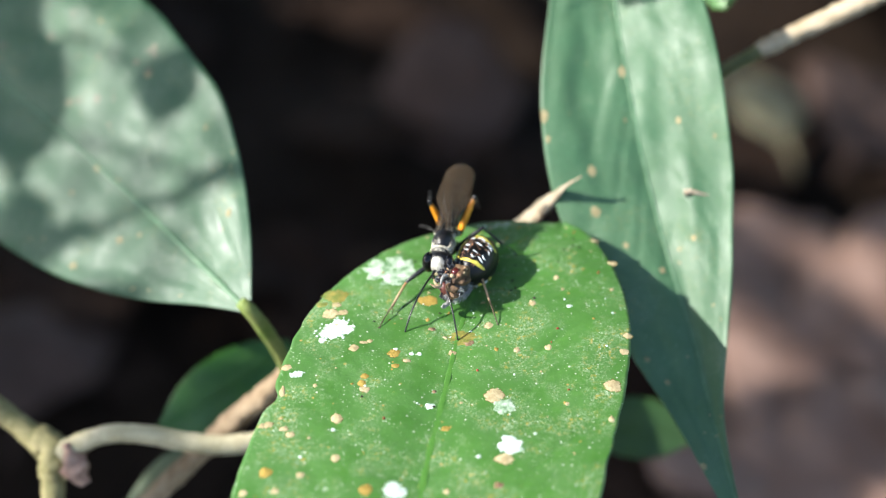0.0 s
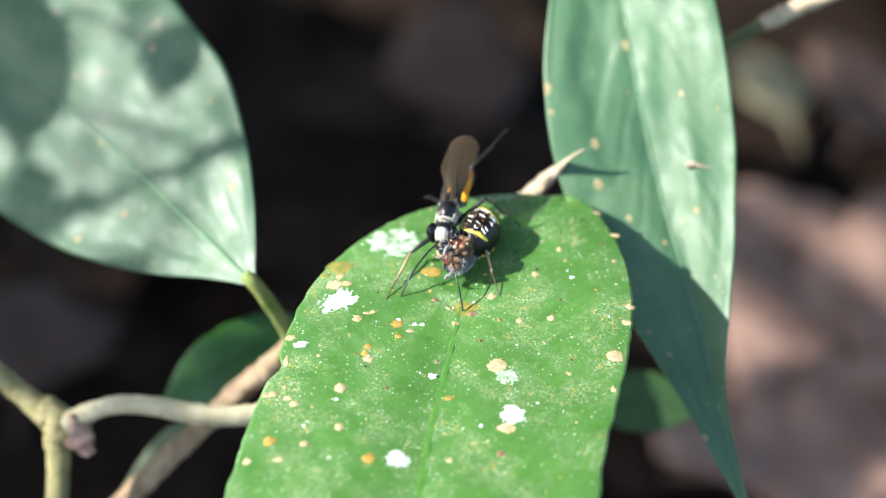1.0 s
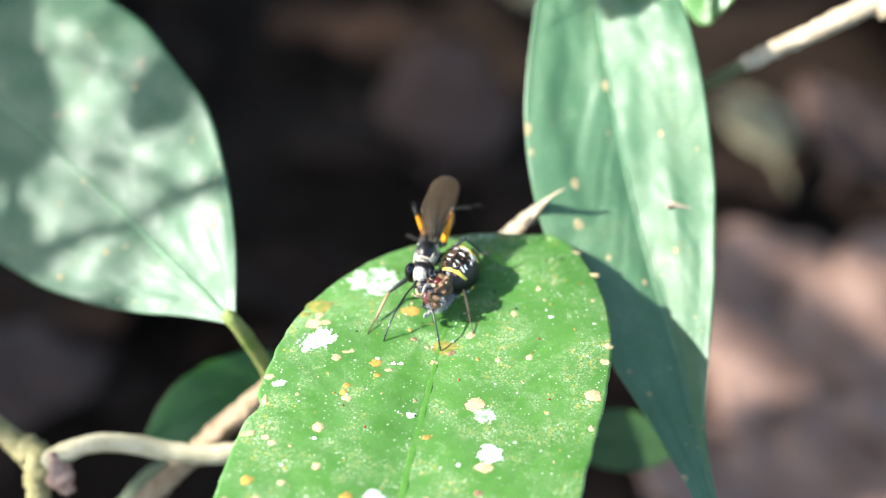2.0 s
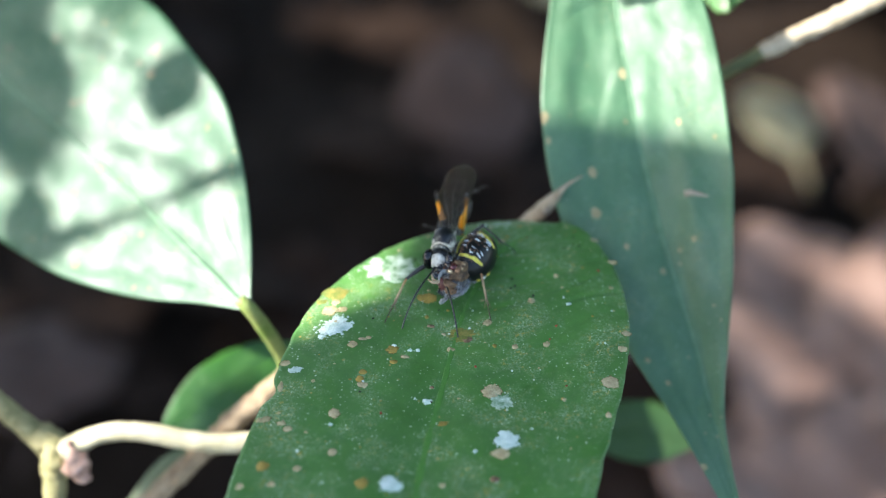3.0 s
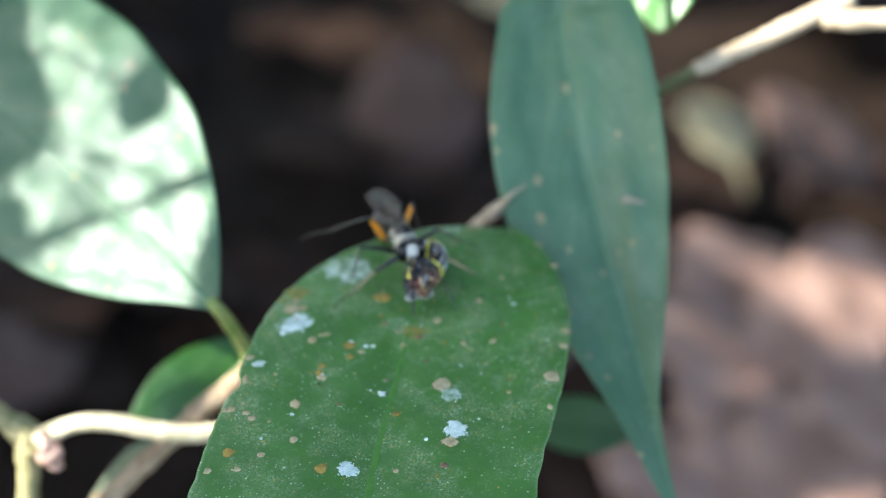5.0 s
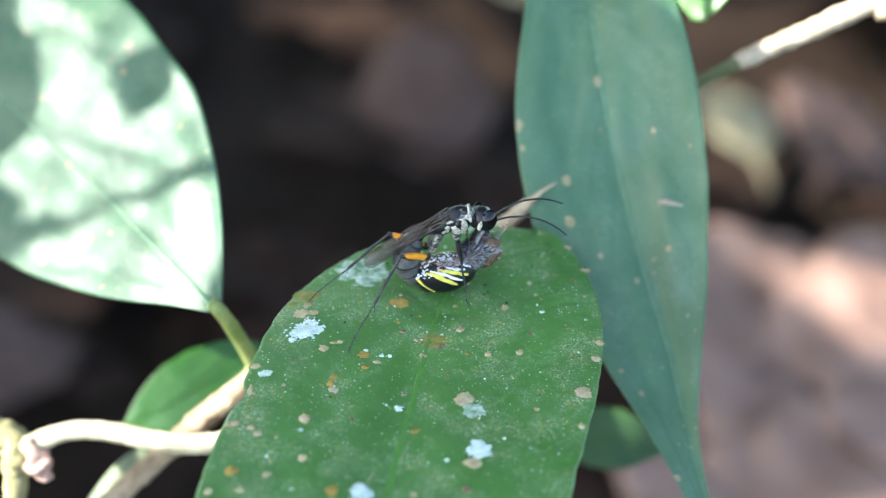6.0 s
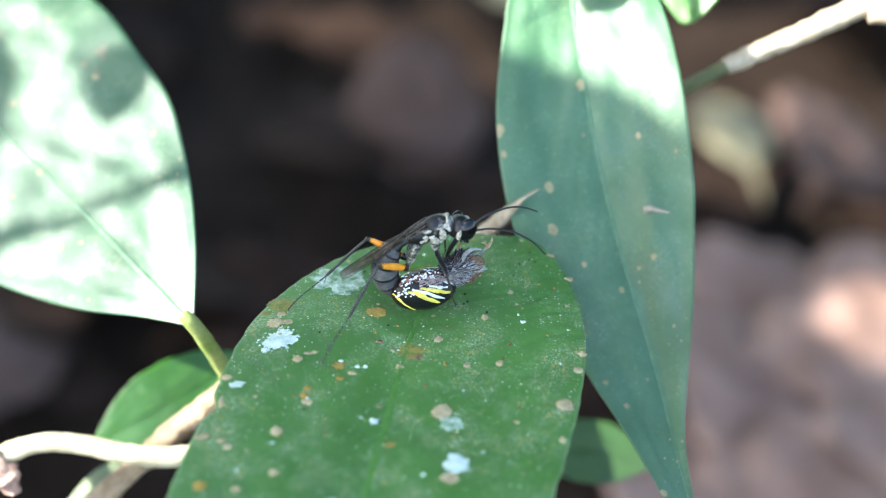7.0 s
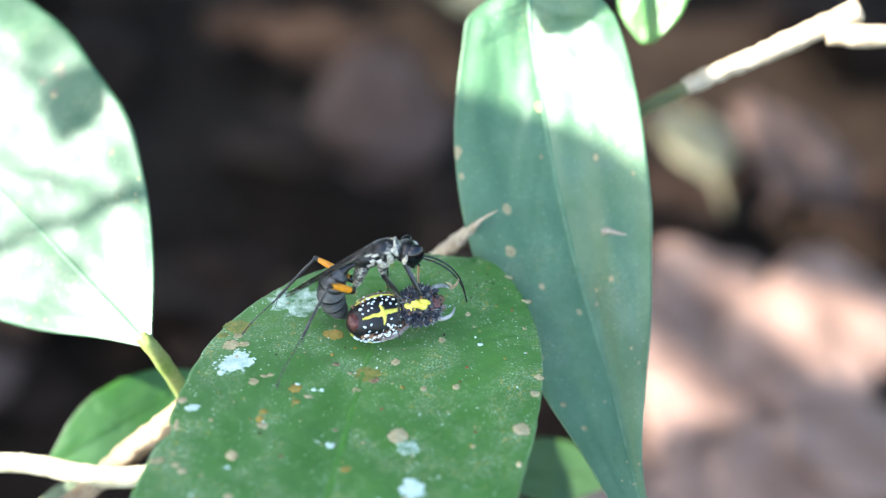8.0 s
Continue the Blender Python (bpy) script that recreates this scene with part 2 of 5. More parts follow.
def sheet(bm, grid, thick):
    """A closed sheet over a grid of points, thick millimetres deep."""
    rows, cols = len(grid), len(grid[0])
    top, low = [], []
    for i in range(rows):
        a, b = [], []
        for j in range(cols):
            du = grid[min(i + 1, rows - 1)][j] - grid[max(i - 1, 0)][j]
            dv = grid[i][min(j + 1, cols - 1)] - grid[i][max(j - 1, 0)]
            n = dv.cross(du)
            n = n.normalized() if n.length > 1e-9 else Vector((0, 0, 1))
            a.append(bm.verts.new(grid[i][j]))
            b.append(bm.verts.new(grid[i][j] - n * thick))
        top.append(a)
        low.append(b)
    for i in range(rows - 1):
        for j in range(cols - 1):
            bm.faces.new((top[i][j], top[i][j + 1], top[i + 1][j + 1], top[i + 1][j]))
            bm.faces.new((low[i][j], low[i + 1][j], low[i + 1][j + 1], low[i][j + 1]))
    for i in range(rows - 1):
        bm.faces.new((top[i][0], top[i + 1][0], low[i + 1][0], low[i][0]))
        bm.faces.new((top[i + 1][-1], top[i][-1], low[i][-1], low[i + 1][-1]))
    for j in range(cols - 1):
        bm.faces.new((top[0][j + 1], top[0][j], low[0][j], low[0][j + 1]))
        bm.faces.new((top[-1][j], top[-1][j + 1], low[-1][j + 1], low[-1][j]))
    return bm


def vein_relief(s, t, length, half, gap=6.0, depth=0.12):
    """The quilted relief of lateral veins: s along, t across the blade, both from the base outwards."""
    phase = (s * length - abs(t) * half * 0.7) / gap + 0.8 * noise.noise(Vector((s * 6, t * 1.8, length)))
    depth *= 0.55 + 0.9 * abs(noise.noise(Vector((s * 8, t * 3, length + 5))))
    depth *= min(1.0, half / 9)
    f = abs(phase - round(phase))
    return -depth * math.exp(-(f / 0.09) ** 2) + depth * 0.8 * math.sin(math.pi * min(f * 2, 1)) * (1 - abs(t)) ** 0.5


def blade_point(shape, s, t):
    """A point of a leaf blade: s from base to tip, t from -1 (left edge) to 1."""
    c = spline(shape["line"], s)
    way = (spline(shape["line"], min(s + 0.01, 1)) - spline(shape["line"], max(s - 0.01, 0))).normalized()
    side = way.cross(shape["face"]).normalized()
    up = side.cross(way).normalized()
    half = spline(shape["left"] if t < 0 else shape["right"], s)
    half *= 1 + shape["wave"] * noise.noise(Vector((s * 9, 3.1 if t < 0 else 7.7, shape["seed"])))
    a = shape["fold_left"] if t < 0 else shape["fold_right"]
    u = abs(t) * half
    lift = u * math.sin(a) - shape["roll"] * u * u / max(half, 0.1)
    lift += vein_relief(s, t, shape["length"], half, shape["gap"], shape["relief"])
    lift += shape["uneven"] * min(1.0, half / shape["calm"]) * (noise.noise(Vector((s * 5, t * 2.2, shape["seed"]))) + 0.22 * noise.noise(Vector((s * 17, t * 5, shape["seed"] + 9))))
    return c + side * (math.copysign(1, t) * u * math.cos(a)) + up * lift


def blade(shape, along=110, across=44, thick=0.28):
    bm = bmesh.new()
    grid = [[blade_point(shape, i / along, 2 * j / across - 1) for j in range(across + 1)] for i in range(along + 1)]
    return sheet(bm, grid, thick)


def blade_shape(line, left, right, face, fold=(0.1, 0.1), roll=0.0, gap=6.0, relief=0.12, uneven=0.4, wave=0.05, seed=1.0, calm=11.0):
    line = [Vector(p) for p in line]
    length = sum((b - a).length for a, b in zip(line, line[1:]))
    return dict(line=line, left=left, right=right, face=Vector(face), fold_left=fold[0], fold_right=fold[1], roll=roll, gap=gap,
                relief=relief, uneven=uneven, wave=wave, seed=seed, length=length, calm=calm)


def rib(shape, radius, lift, start=0.0, end=0.98):
    bm = bmesh.new()
    pts = [blade_point(shape, start + (end - start) * i / 12, 1e-6) + Vector((0, 0, lift)) for i in range(13)]
    return tube(bm, pts, [radius * (1 - 0.75 * i / 12) for i in range(13)], 8, 40, flat=0.6)


# ---- ground and what lies on it ----
GROUND_Z = -205.0


def ground_height(x, y):
    return 9 * noise.noise(Vector((x * 0.012, y * 0.012, 0.3))) + 3.5 * noise.noise(Vector((x * 0.05, y * 0.05, 4.0)))


def ground():
    bm = bmesh.new()
    ticks = [-60000, -20000, -6000, -2500, -1400, -1000] + [-800 + 16 * i for i in range(101)] + [1000, 1400, 2500, 6000, 20000, 60000]
    grid = [[bm.verts.new((x, y + 300, GROUND_Z + ground_height(x, y + 300))) for x in ticks] for y in ticks]
    for a, b in zip(grid, grid[1:]):
        for i in range(len(ticks) - 1):
            bm.faces.new((a[i], a[i + 1], b[i + 1], b[i]))
    tagged(part("ground", bm, SOIL), "forest soil under leaf litter, shade put into its colour", "ground", kind="structure")


def litter_leaf(name, length, width, seed, mat):
    shape = blade_shape([(-length / 2, 0, 1.5), (-length / 4, 1, 4), (0, 0, 5), (length / 4, -1, 4), (length / 2, 0, 1)],
                        [0.5, width * 0.42, width / 2, width * 0.38, 0.2], [0.5, width * 0.4, width / 2, width * 0.4, 0.2],
                        (0, 0, 1), (0.12, 0.18), 0.15, 9, 0.4, 2.5, 0.16, seed)
    leaf = holder(name, "", "")
    part("blade", blade(shape, 20, 10, 0.4), mat, leaf)
    part("midrib", rib(shape, 0.8, 0.2), mat, leaf)
    part("stalk", tube(bmesh.new(), [(-length / 2 - 14, 3, 1), (-length / 2 - 6, 1, 1.5), (-length / 2 + 2, 0, 1.8)], [0.6, 0.7, 0.9], 6, 8), mat, leaf)
    return leaf


def litter():
    rng = random.Random(5)
    kinds = [litter_leaf("dead_leaf", 62, 30, 2.0, LITTER_SHADED), litter_leaf("dead_leaf", 80, 40, 5.0, LITTER_SHADED), litter_leaf("dead_leaf", 48, 26, 9.0, LITTER_SHADED)]
    dull = litter_leaf("dead_leaf", 48, 48, 19.0, LITTER_DULL)
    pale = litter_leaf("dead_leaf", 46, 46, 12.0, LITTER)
    lit_leaf = litter_leaf("dead_leaf", 46, 46, 12.0, LITTER_LIT)
    yellow = litter_leaf("dead_leaf", 36, 28, 15.0, LITTER_YELLOW)
    for k in kinds:
        tagged(k, "curled brown dead leaf on the soil, darkened for shade", "dead leaf", "leaf litter")
    tagged(dull, "round greyish-brown dead leaf tilted on the soil", "dead leaf", "leaf litter")
    tagged(pale, "pale pinkish-brown dead leaf on the soil", "dead leaf", "leaf litter")
    tagged(lit_leaf, "pinkish-brown dead leaf on the soil, sunlight put into its colour", "dead leaf", "leaf litter")
    tagged(yellow, "yellowish-green fallen leaf on the soil", "fallen leaf", "leaf litter")

    def lie(ob, x, y, turn, first, lift=2.0, tilt=0.0, tip=0.0):
        m = pose(x * MM, y * MM, (GROUND_Z + ground_height(x, y) + lift) * MM, tilt, tip, turn)
        if first:
            ob.matrix_basis = m
        else:
            copy_thing(ob, m)

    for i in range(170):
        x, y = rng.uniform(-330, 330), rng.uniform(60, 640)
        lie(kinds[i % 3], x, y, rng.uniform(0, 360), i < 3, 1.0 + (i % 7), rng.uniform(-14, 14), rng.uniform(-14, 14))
    lie(dull, 3, 320, 0, True, 16, 38, 0)
    lie(dull, -116, 196, 100, False, 8, 10, 0)
    lie(dull, 134, 308, 70, False, 14, 30, 0)
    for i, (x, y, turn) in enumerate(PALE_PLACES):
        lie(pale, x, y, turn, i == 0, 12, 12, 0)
    for i, (x, y, turn) in enumerate(LIT_PLACES):
        lie(lit_leaf, x, y, turn, i == 0, 12, 12, 0)
    for i, (x, y, turn, lift) in enumerate(YELLOW_PLACES):
        lie(yellow, x, y, turn, i == 0, lift, 20, -6)


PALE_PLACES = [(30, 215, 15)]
LIT_PLACES = [(94, 182, 80), (118, 205, 20), (70, 160, 150), (128, 176, 120), (100, 235, 60), (92, 150, 10), (110, 160, 40), (84, 210, 100), (136, 230, 30)]
YELLOW_PLACES = [(98, 295, 108, 22), (26, 384, 140, 22)]


# ---- the shrub: leaves and twigs ----
LEFT_EDGE = [Vector(p) for p in ((-8.2, -95), (-20, -70), (-24.3, -48), (-22.9, -28), (-19.6, -11.8), (-15.7, 2.6), (-7.8, 12.7), (3.1, 18.5), (15.3, 19.4))]
MID_LINE = [Vector(p) for p in ((-8, -95), (-6, -70), (-4, -48), (-2.4, -28), (0.4, -11), (2.6, 1), (5.4, 9), (9.4, 14.8), (15.3, 19.3))]
RIGHT_EDGE = [Vector(p) for p in ((-7.8, -95), (9, -70), (14.5, -48), (17, -28), (21, -11), (22.3, 0), (21.5, 7.8), (19.3, 14.5), (15.3, 19.3))]


def main_leaf_point(s, t):
    """The level leaf: s from its stalk to its tip, t from the left edge (-1) to the right."""
    mid = spline(MID_LINE, s)
    edge = spline(LEFT_EDGE if t < 0 else RIGHT_EDGE, s)
    half = (edge - mid).length
    notch = 0.0
    if t < 0:
        notch = 0.05 * math.exp(-((s - 0.492) / 0.012) ** 2) + 0.012 * noise.noise(Vector((s * 60, 1, 1)))
    else:
        notch = 0.010 * noise.noise(Vector((s * 55, 5, 2)))
    p = mid.lerp(edge, abs(t) * (1 - notch))
    u = abs(t) * half
    z = 0.3 - 0.35 * math.exp(-(u / 3.2) ** 2) - 0.5 * abs(t) ** 5 * min(1, half / 10) - (0.4 * abs(t) if t < 0 else 0.1)
    z += vein_relief(s, t, 118, half, 7.5, 0.10) + 0.35 * noise.noise(Vector((s * 7, t * 2, 3.3)))
    z -= 1.2 * max(0.0, s - 0.9) ** 2 * 60
    return Vector((p.x, p.y, z))


MAIN_POINTS = [main_leaf_point(i / 400, j / 40 - 1) for i in range(130, 401) for j in range(81)]
MAIN_XY = np.array([(p.x, p.y) for p in MAIN_POINTS])


def leaf_height(x, y):
    """The height of the level leaf's face at a place in the plan."""
    d = (MAIN_XY[:, 0] - x) ** 2 + (MAIN_XY[:, 1] - y) ** 2
    return MAIN_POINTS[int(d.argmin())].z


def patch(x, y, rx, ry, seed, rise=0.07, ragged=0.3, surface=leaf_height):
    """A thin crust with a ragged outline, draped on the leaf."""
    bm = bmesh.new()
    if rx > 0.75 and ragged > 0.5:
        rng = random.Random(seed)
        for k in range(26):
            a, d = rng.uniform(0, 6.283), rng.uniform(0.75, 1.25)
            r = rng.uniform(0.10, 0.32) * rx * (1.4 - d)+0.05
            crust_disc(bm, x + rx * d * math.cos(a), y + ry * d * math.sin(a), r, r * 0.9, seed + k, rise * 0.8, 0.4, surface, 12)
    crust_disc(bm, x, y, rx, ry, seed, rise, ragged, surface, 44 if rx > 0.75 else 20)
    return bm


def crust_disc(bm, x, y, rx, ry, seed, rise, ragged, surface, around):
    c = bm.verts.new((x, y, surface(x, y) + rise))
    inner, outer = [], []
    for k in range(around):
        a = 2 * math.pi * k / around
        g = 1 + ragged * noise.noise(Vector((math.cos(a) * 1.6, math.sin(a) * 1.6, seed * 3.7))) + ragged * 0.7 * noise.noise(Vector((math.cos(a) * 5, math.sin(a) * 5, seed)))
        for ring, q, h in ((inner, 0.72, rise), (outer, 1.0, -0.03)):
            px, py = x + rx * g * q * math.cos(a), y + ry * g * q * math.sin(a)
            ring.append(bm.verts.new((px, py, surface(px, py) + h)))
    for k in range(around):
        n = (k + 1) % around
        bm.faces.new((c, inner[k], inner[n]))
        bm.faces.new((inner[k], outer[k], outer[n], inner[n]))


# place in the plan and half widths, mm
WHITE_CRUSTS = [(-12.8, -1.7, 2.01, 1.79), (-14.1, -3.5, 0.53, 0.39), (-1.5, -14.4, 0.57, 0.54), (7.4, -20.5, 1.31, 1.20), (-5.3, -27.2, 1.21, 1.06), (15.1, 2.1, 0.41, 0.30), (-16.8, -9.2, 0.78, 0.47), (-5.5, -5.3, 0.26, 0.29)]
THIN_CRUSTS = [(-6.5, 9.1, 3.20, 2.58), (6.9, -14.4, 1.28, 1.26)]
TAN_CRUSTS = [(5.8, -12.9, 1.28, 1.19), (6.7, -22.6, 1.23, 0.93), (19.4, -11.1, 1.10, 1.11), (-11.9, -16.4, 0.70, 0.80), (-19.5, -17.1, 0.63, 0.62), (-17.7, -17.9, 0.57, 0.44), (-17.0, -18.8, 0.63, 0.52), (-11.8, -22.4, 0.56, 0.59), (-10.4, -5.1, 0.66, 0.58), (-9.3, -4.1, 0.53, 0.29), (-8.6, -3.9, 0.40, 0.29), (-18.1, -7.9, 0.66, 0.55), (-11.9, 1.4, 0.68, 0.51), (-12.8, 2.9, 0.61, 0.51), (21.8, -2.6, 0.60, 0.59), (21.2, -5.3, 0.59, 0.58), (12.3, -4.9, 0.46, 0.58), (8.6, -5.4, 0.40, 0.48), (10.7, 2.7, 0.48, 0.61), (13.9, 7.5, 0.35, 0.42), (-15.4, -24.9, 0.49, 0.50)]
TAN_CRUSTS_FAR = [(-13.4, 1.3, 1.08, 0.91), (-18.3, -11.8, 0.36, 0.9), (-21.5, -27.2, 0.49, 0.49), (-20.3, -17.2, 0.40, 0.5), (18.9, 15.0, 0.57, 0.33), (21.0, 10.8, 0.63, 0.43), (0.4, -27.3, 0.42, 0.41), (18.9, -16.3, 0.38, 0.53), (-4.2, -7.2, 0.52, 0.38), (-8.9, -11.8, 0.64, 0.55), (1.1, -5.7, 0.46, 0.48), (-18.1, -27.2, 0.49, 0.41), (5.4, -1.1, 0.60, 0.60), (-12.3, -0.9, 0.94, 0.40)]
FAINT_CRUSTS = [(-12.9, 4.7, 1.60, 1.45), (2.3, -3.1, 1.73, 1.18), (-14.6, 3.2, 0.7, 0.6)]
OCHRE_CRUSTS = [(-5.7, -6.0, 0.79, 0.77), (-1.8, 3.4, 1.29, 0.92), (-9.3, -10.9, 0.58, 0.55), (-9.0, -9.8, 0.52, 0.47), (-19.3, -24.4, 0.80, 0.75), (-8.3, -27.2, 0.79, 0.81), (0.3, -17.8, 0.57, 0.44), (-5.5, -8.1, 0.52, 0.38), (-7.2, 8.9, 0.42, 0.32)]
BROWN_CRUSTS = [(3.0, -4.0, 0.73, 0.58), (6.0, -26.5, 0.61, 0.57), (-1.3, -1.7, 0.47, 0.40), (-1.0, -12.1, 0.26, 0.27)]


def main_leaf():
    leaf = holder("spotted_leaf", "broad level green leaf speckled with pale lichen spots", "leaf")
    grid = [[main_leaf_point(i / 190, 2 * j / 96 - 1) for j in range(97)] for i in range(191)]
    part("blade", sheet(bmesh.new(), grid, 0.3), MAIN_LEAF, leaf)
    pts = [main_leaf_point(i / 60, 1e-6) + Vector((0, 0, 0.03)) for i in range(58)]
    part("midrib", tube(bmesh.new(), pts, [0.62 - 0.0095 * i for i in range(58)], 12, 114, flat=0.08), MIDRIB, leaf, "lighter green midrib")
    seed = 0
    for places, mat, label, ragged in ((WHITE_CRUSTS, CRUST_WHITE, "white lichen patch", 0.55), (THIN_CRUSTS, CRUST_THIN, "thin greenish-white lichen patch", 0.6), (TAN_CRUSTS, CRUST_TAN, "tan lichen spot", 0.3),
                                       (TAN_CRUSTS_FAR, CRUST_TAN, "tan lichen spot", 0.4), (OCHRE_CRUSTS, CRUST_OCHRE, "ochre lichen spot", 0.26), (FAINT_CRUSTS, CRUST_FAINT, "faint olive-yellow lichen patch", 0.45),
                                       (BROWN_CRUSTS, CRUST_BROWN, "brown dead spot", 0.3)):
        for x, y, rx, ry in places:
            seed += 1
            spot = part("lichen_patch", patch(x, y, rx, ry, seed, 0.07, ragged), mat, leaf, label)
            if mat in (CRUST_TAN, CRUST_OCHRE) and rx > 0.5:
                part("rim", patch(x, y, rx * 1.13, ry * 1.13, seed, 0.02, ragged), CRUST_RIM, spot, "darker rim")
    # White spots painted for the glints along the leaf's far edge.
    for k, (x, y, r) in enumerate(((5.3, 18.0, 0.34), (6.9, 18.3, 0.26), (4.6, 18.1, 0.22), (8.2, 18.4, 0.3), (6.1, 17.8, 0.18))):
        part("lichen_patch", patch(x, y, r, r * 0.8, 400 + k, 0.06, 0.5), CRUST_WHITE, leaf, "tiny lichen spot or painted glint")
    rng = random.Random(6)
    for k in range(34):
        p = main_leaf_point(rng.uniform(0.45, 0.93), rng.uniform(-0.9, 0.9))
        r = rng.uniform(0.09, 0.15)
        bm = bmesh.new()
        ball(bm, p + Vector((0, 0, 0.04)), (r * 1.3, r, r * 0.8), Euler((0, 0, rng.uniform(0, 3))).to_matrix(), 8, 6, 0.4, k)
        part("grain", bm, rng.choice((GRAIN_DARK, GRAIN_DARK, GRAIN_RED, CRUST_WHITE)), leaf, "tiny grain of dirt")
    rng = random.Random(14)
    for k in range(70):
        p = main_leaf_point(rng.uniform(0.4, 0.97), rng.uniform(-0.95, 0.95))
        r = rng.choice((0.12, 0.16, 0.22, 0.3))
        part("lichen_patch", patch(p.x, p.y, r, r * rng.uniform(0.7, 1.2), 200 + k, 0.05, 0.45), rng.choice((CRUST_TAN, CRUST_TAN, CRUST_OCHRE, CRUST_WHITE)), leaf, "tiny lichen spot or painted glint")


HANGING = blade_shape([(22.2, 47.8, 22.9), (22.4, 44.6, 20.1), (22.7, 41.1, 17.0), (24.4, 31.9, 9.2), (26.8, 23.6, 0.8), (29.3, 15.5, -5.7), (32.1, 7.6, -12.1), (33.9, -0.5, -17.0), (36.3, -8.2, -23.1), (38.4, -13.4, -27.7)],
                      [0.4, 9.5, 11.6, 12.4, 11.2, 8.3, 4.2, 1.4, 0.4, 0.1], [0.4, 7.3, 9.3, 11.9, 12.4, 10.4, 7.9, 4.4, 1.8, 0.1],
                      (-0.06, -0.76, 0.64), (0.36, 0.19), 0.05, 7.5, 0.085, 0.9, 0.03, 4.0)

OVATE = blade_shape([(-24.4, 9.4, -6.8), (-28.7, 14.3, -6.1), (-34.2, 20.6, -5.1), (-40.7, 27.7, -3.8), (-47.1, 34.7, -2.4), (-54.4, 42.1, -0.9), (-62.1, 49.5, 0.5), (-70.6, 58.0, 2.5), (-80.6, 67.8, 5.0), (-90.9, 77.7, 7.8)],
                    [0.5, 4.2, 9.5, 14.0, 16.5, 18.1, 18.4, 16.3, 9.6, 0.2], [0.5, 6.6, 13.0, 18.1, 20.0, 21.1, 20.5, 17.2, 10.0, 0.2],
                    (-0.45, -0.54, 0.72), (0.12, 0.0), 0.05, 8.0, 0.012, 1.9, 0.03, 8.0, 26.0)


def shape_spot(shape, s, t, size, seed):
    """A small dry spot that follows a blade."""
    bm = bmesh.new()
    half = spline(shape["left"] if t < 0 else shape["right"], s)
    up = shape["face"].normalized()
    c = bm.verts.new(blade_point(shape, s, t) + up * 0.09)
    ring = []
    for k in range(14):
        a = 2 * math.pi * k / 14
        g = size * (1 + 0.35 * noise.noise(Vector((math.cos(a) * 2, math.sin(a) * 2, seed))))
        q = blade_point(shape, min(max(s + math.cos(a) * g / shape["length"], 0), 1), max(-1, min(1, t + math.sin(a) * g / half)))
        ring.append(bm.verts.new(q + up * 0.03))
    for k in range(14):
        bm.faces.new((c, ring[k], ring[(k + 1) % 14]))
    return bm


def hanging_leaf():
    leaf = holder("hanging_leaf", "long glossy green leaf hanging tip down behind the spotted leaf", "leaf")
    part("blade", blade(HANGING, 150, 64, 0.28), GLOSSY_LEAF, leaf)
    part("midrib", rib(HANGING, 0.35, 0.03, 0.0, 0.97), VEIN_DULL, leaf, "thin sunken midrib")
    part("petiole", tube(bmesh.new(), [(22.2, 47.6, 22.7), (22.3, 50.5, 25.6), (23.4, 55.0, 28.5), (26.0, 61.0, 30.0)], [0.7, 0.8, 0.85, 1.0], 10, 20, 0.1), PETIOLE, leaf, "green leaf stalk")
    rng = random.Random(3)
    for i in range(18):
        s, t = rng.uniform(0.2, 0.85), rng.uniform(-0.9, 0.95)
        part("dry_spot", shape_spot(HANGING, s, t, rng.choice((0.12, 0.16, 0.2, 0.35)), i), DRY_SPOT, leaf, "small dry tan spot")
    for i, (s, t, r) in enumerate(((0.335, 0.97, 0.6), (0.36, 0.95, 0.35), (0.405, 0.55, 0.55), (0.455, 0.62, 0.6), (0.30, 0.05, 0.5), (0.83, 0.9, 0.4))):
        part("dry_spot", shape_spot(HANGING, s, t, r, 50 + i), DRY_SPOT, leaf, "small dry tan spot")
    thread = tube(bmesh.new(), [(30.7, 21.5, 2.3), (31.7, 21.5, 2.5), (33.9, 21.2, 2.2), (37.0, 21.5, 2.2)], [0.45, 0.4, 0.12, 0.08], 8, 16, 0.3)
    bud = tagged(part("dry_bud", thread, DRY), "dried pinkish bud scale stuck on the hanging leaf", "bud scale")
    return leaf, bud


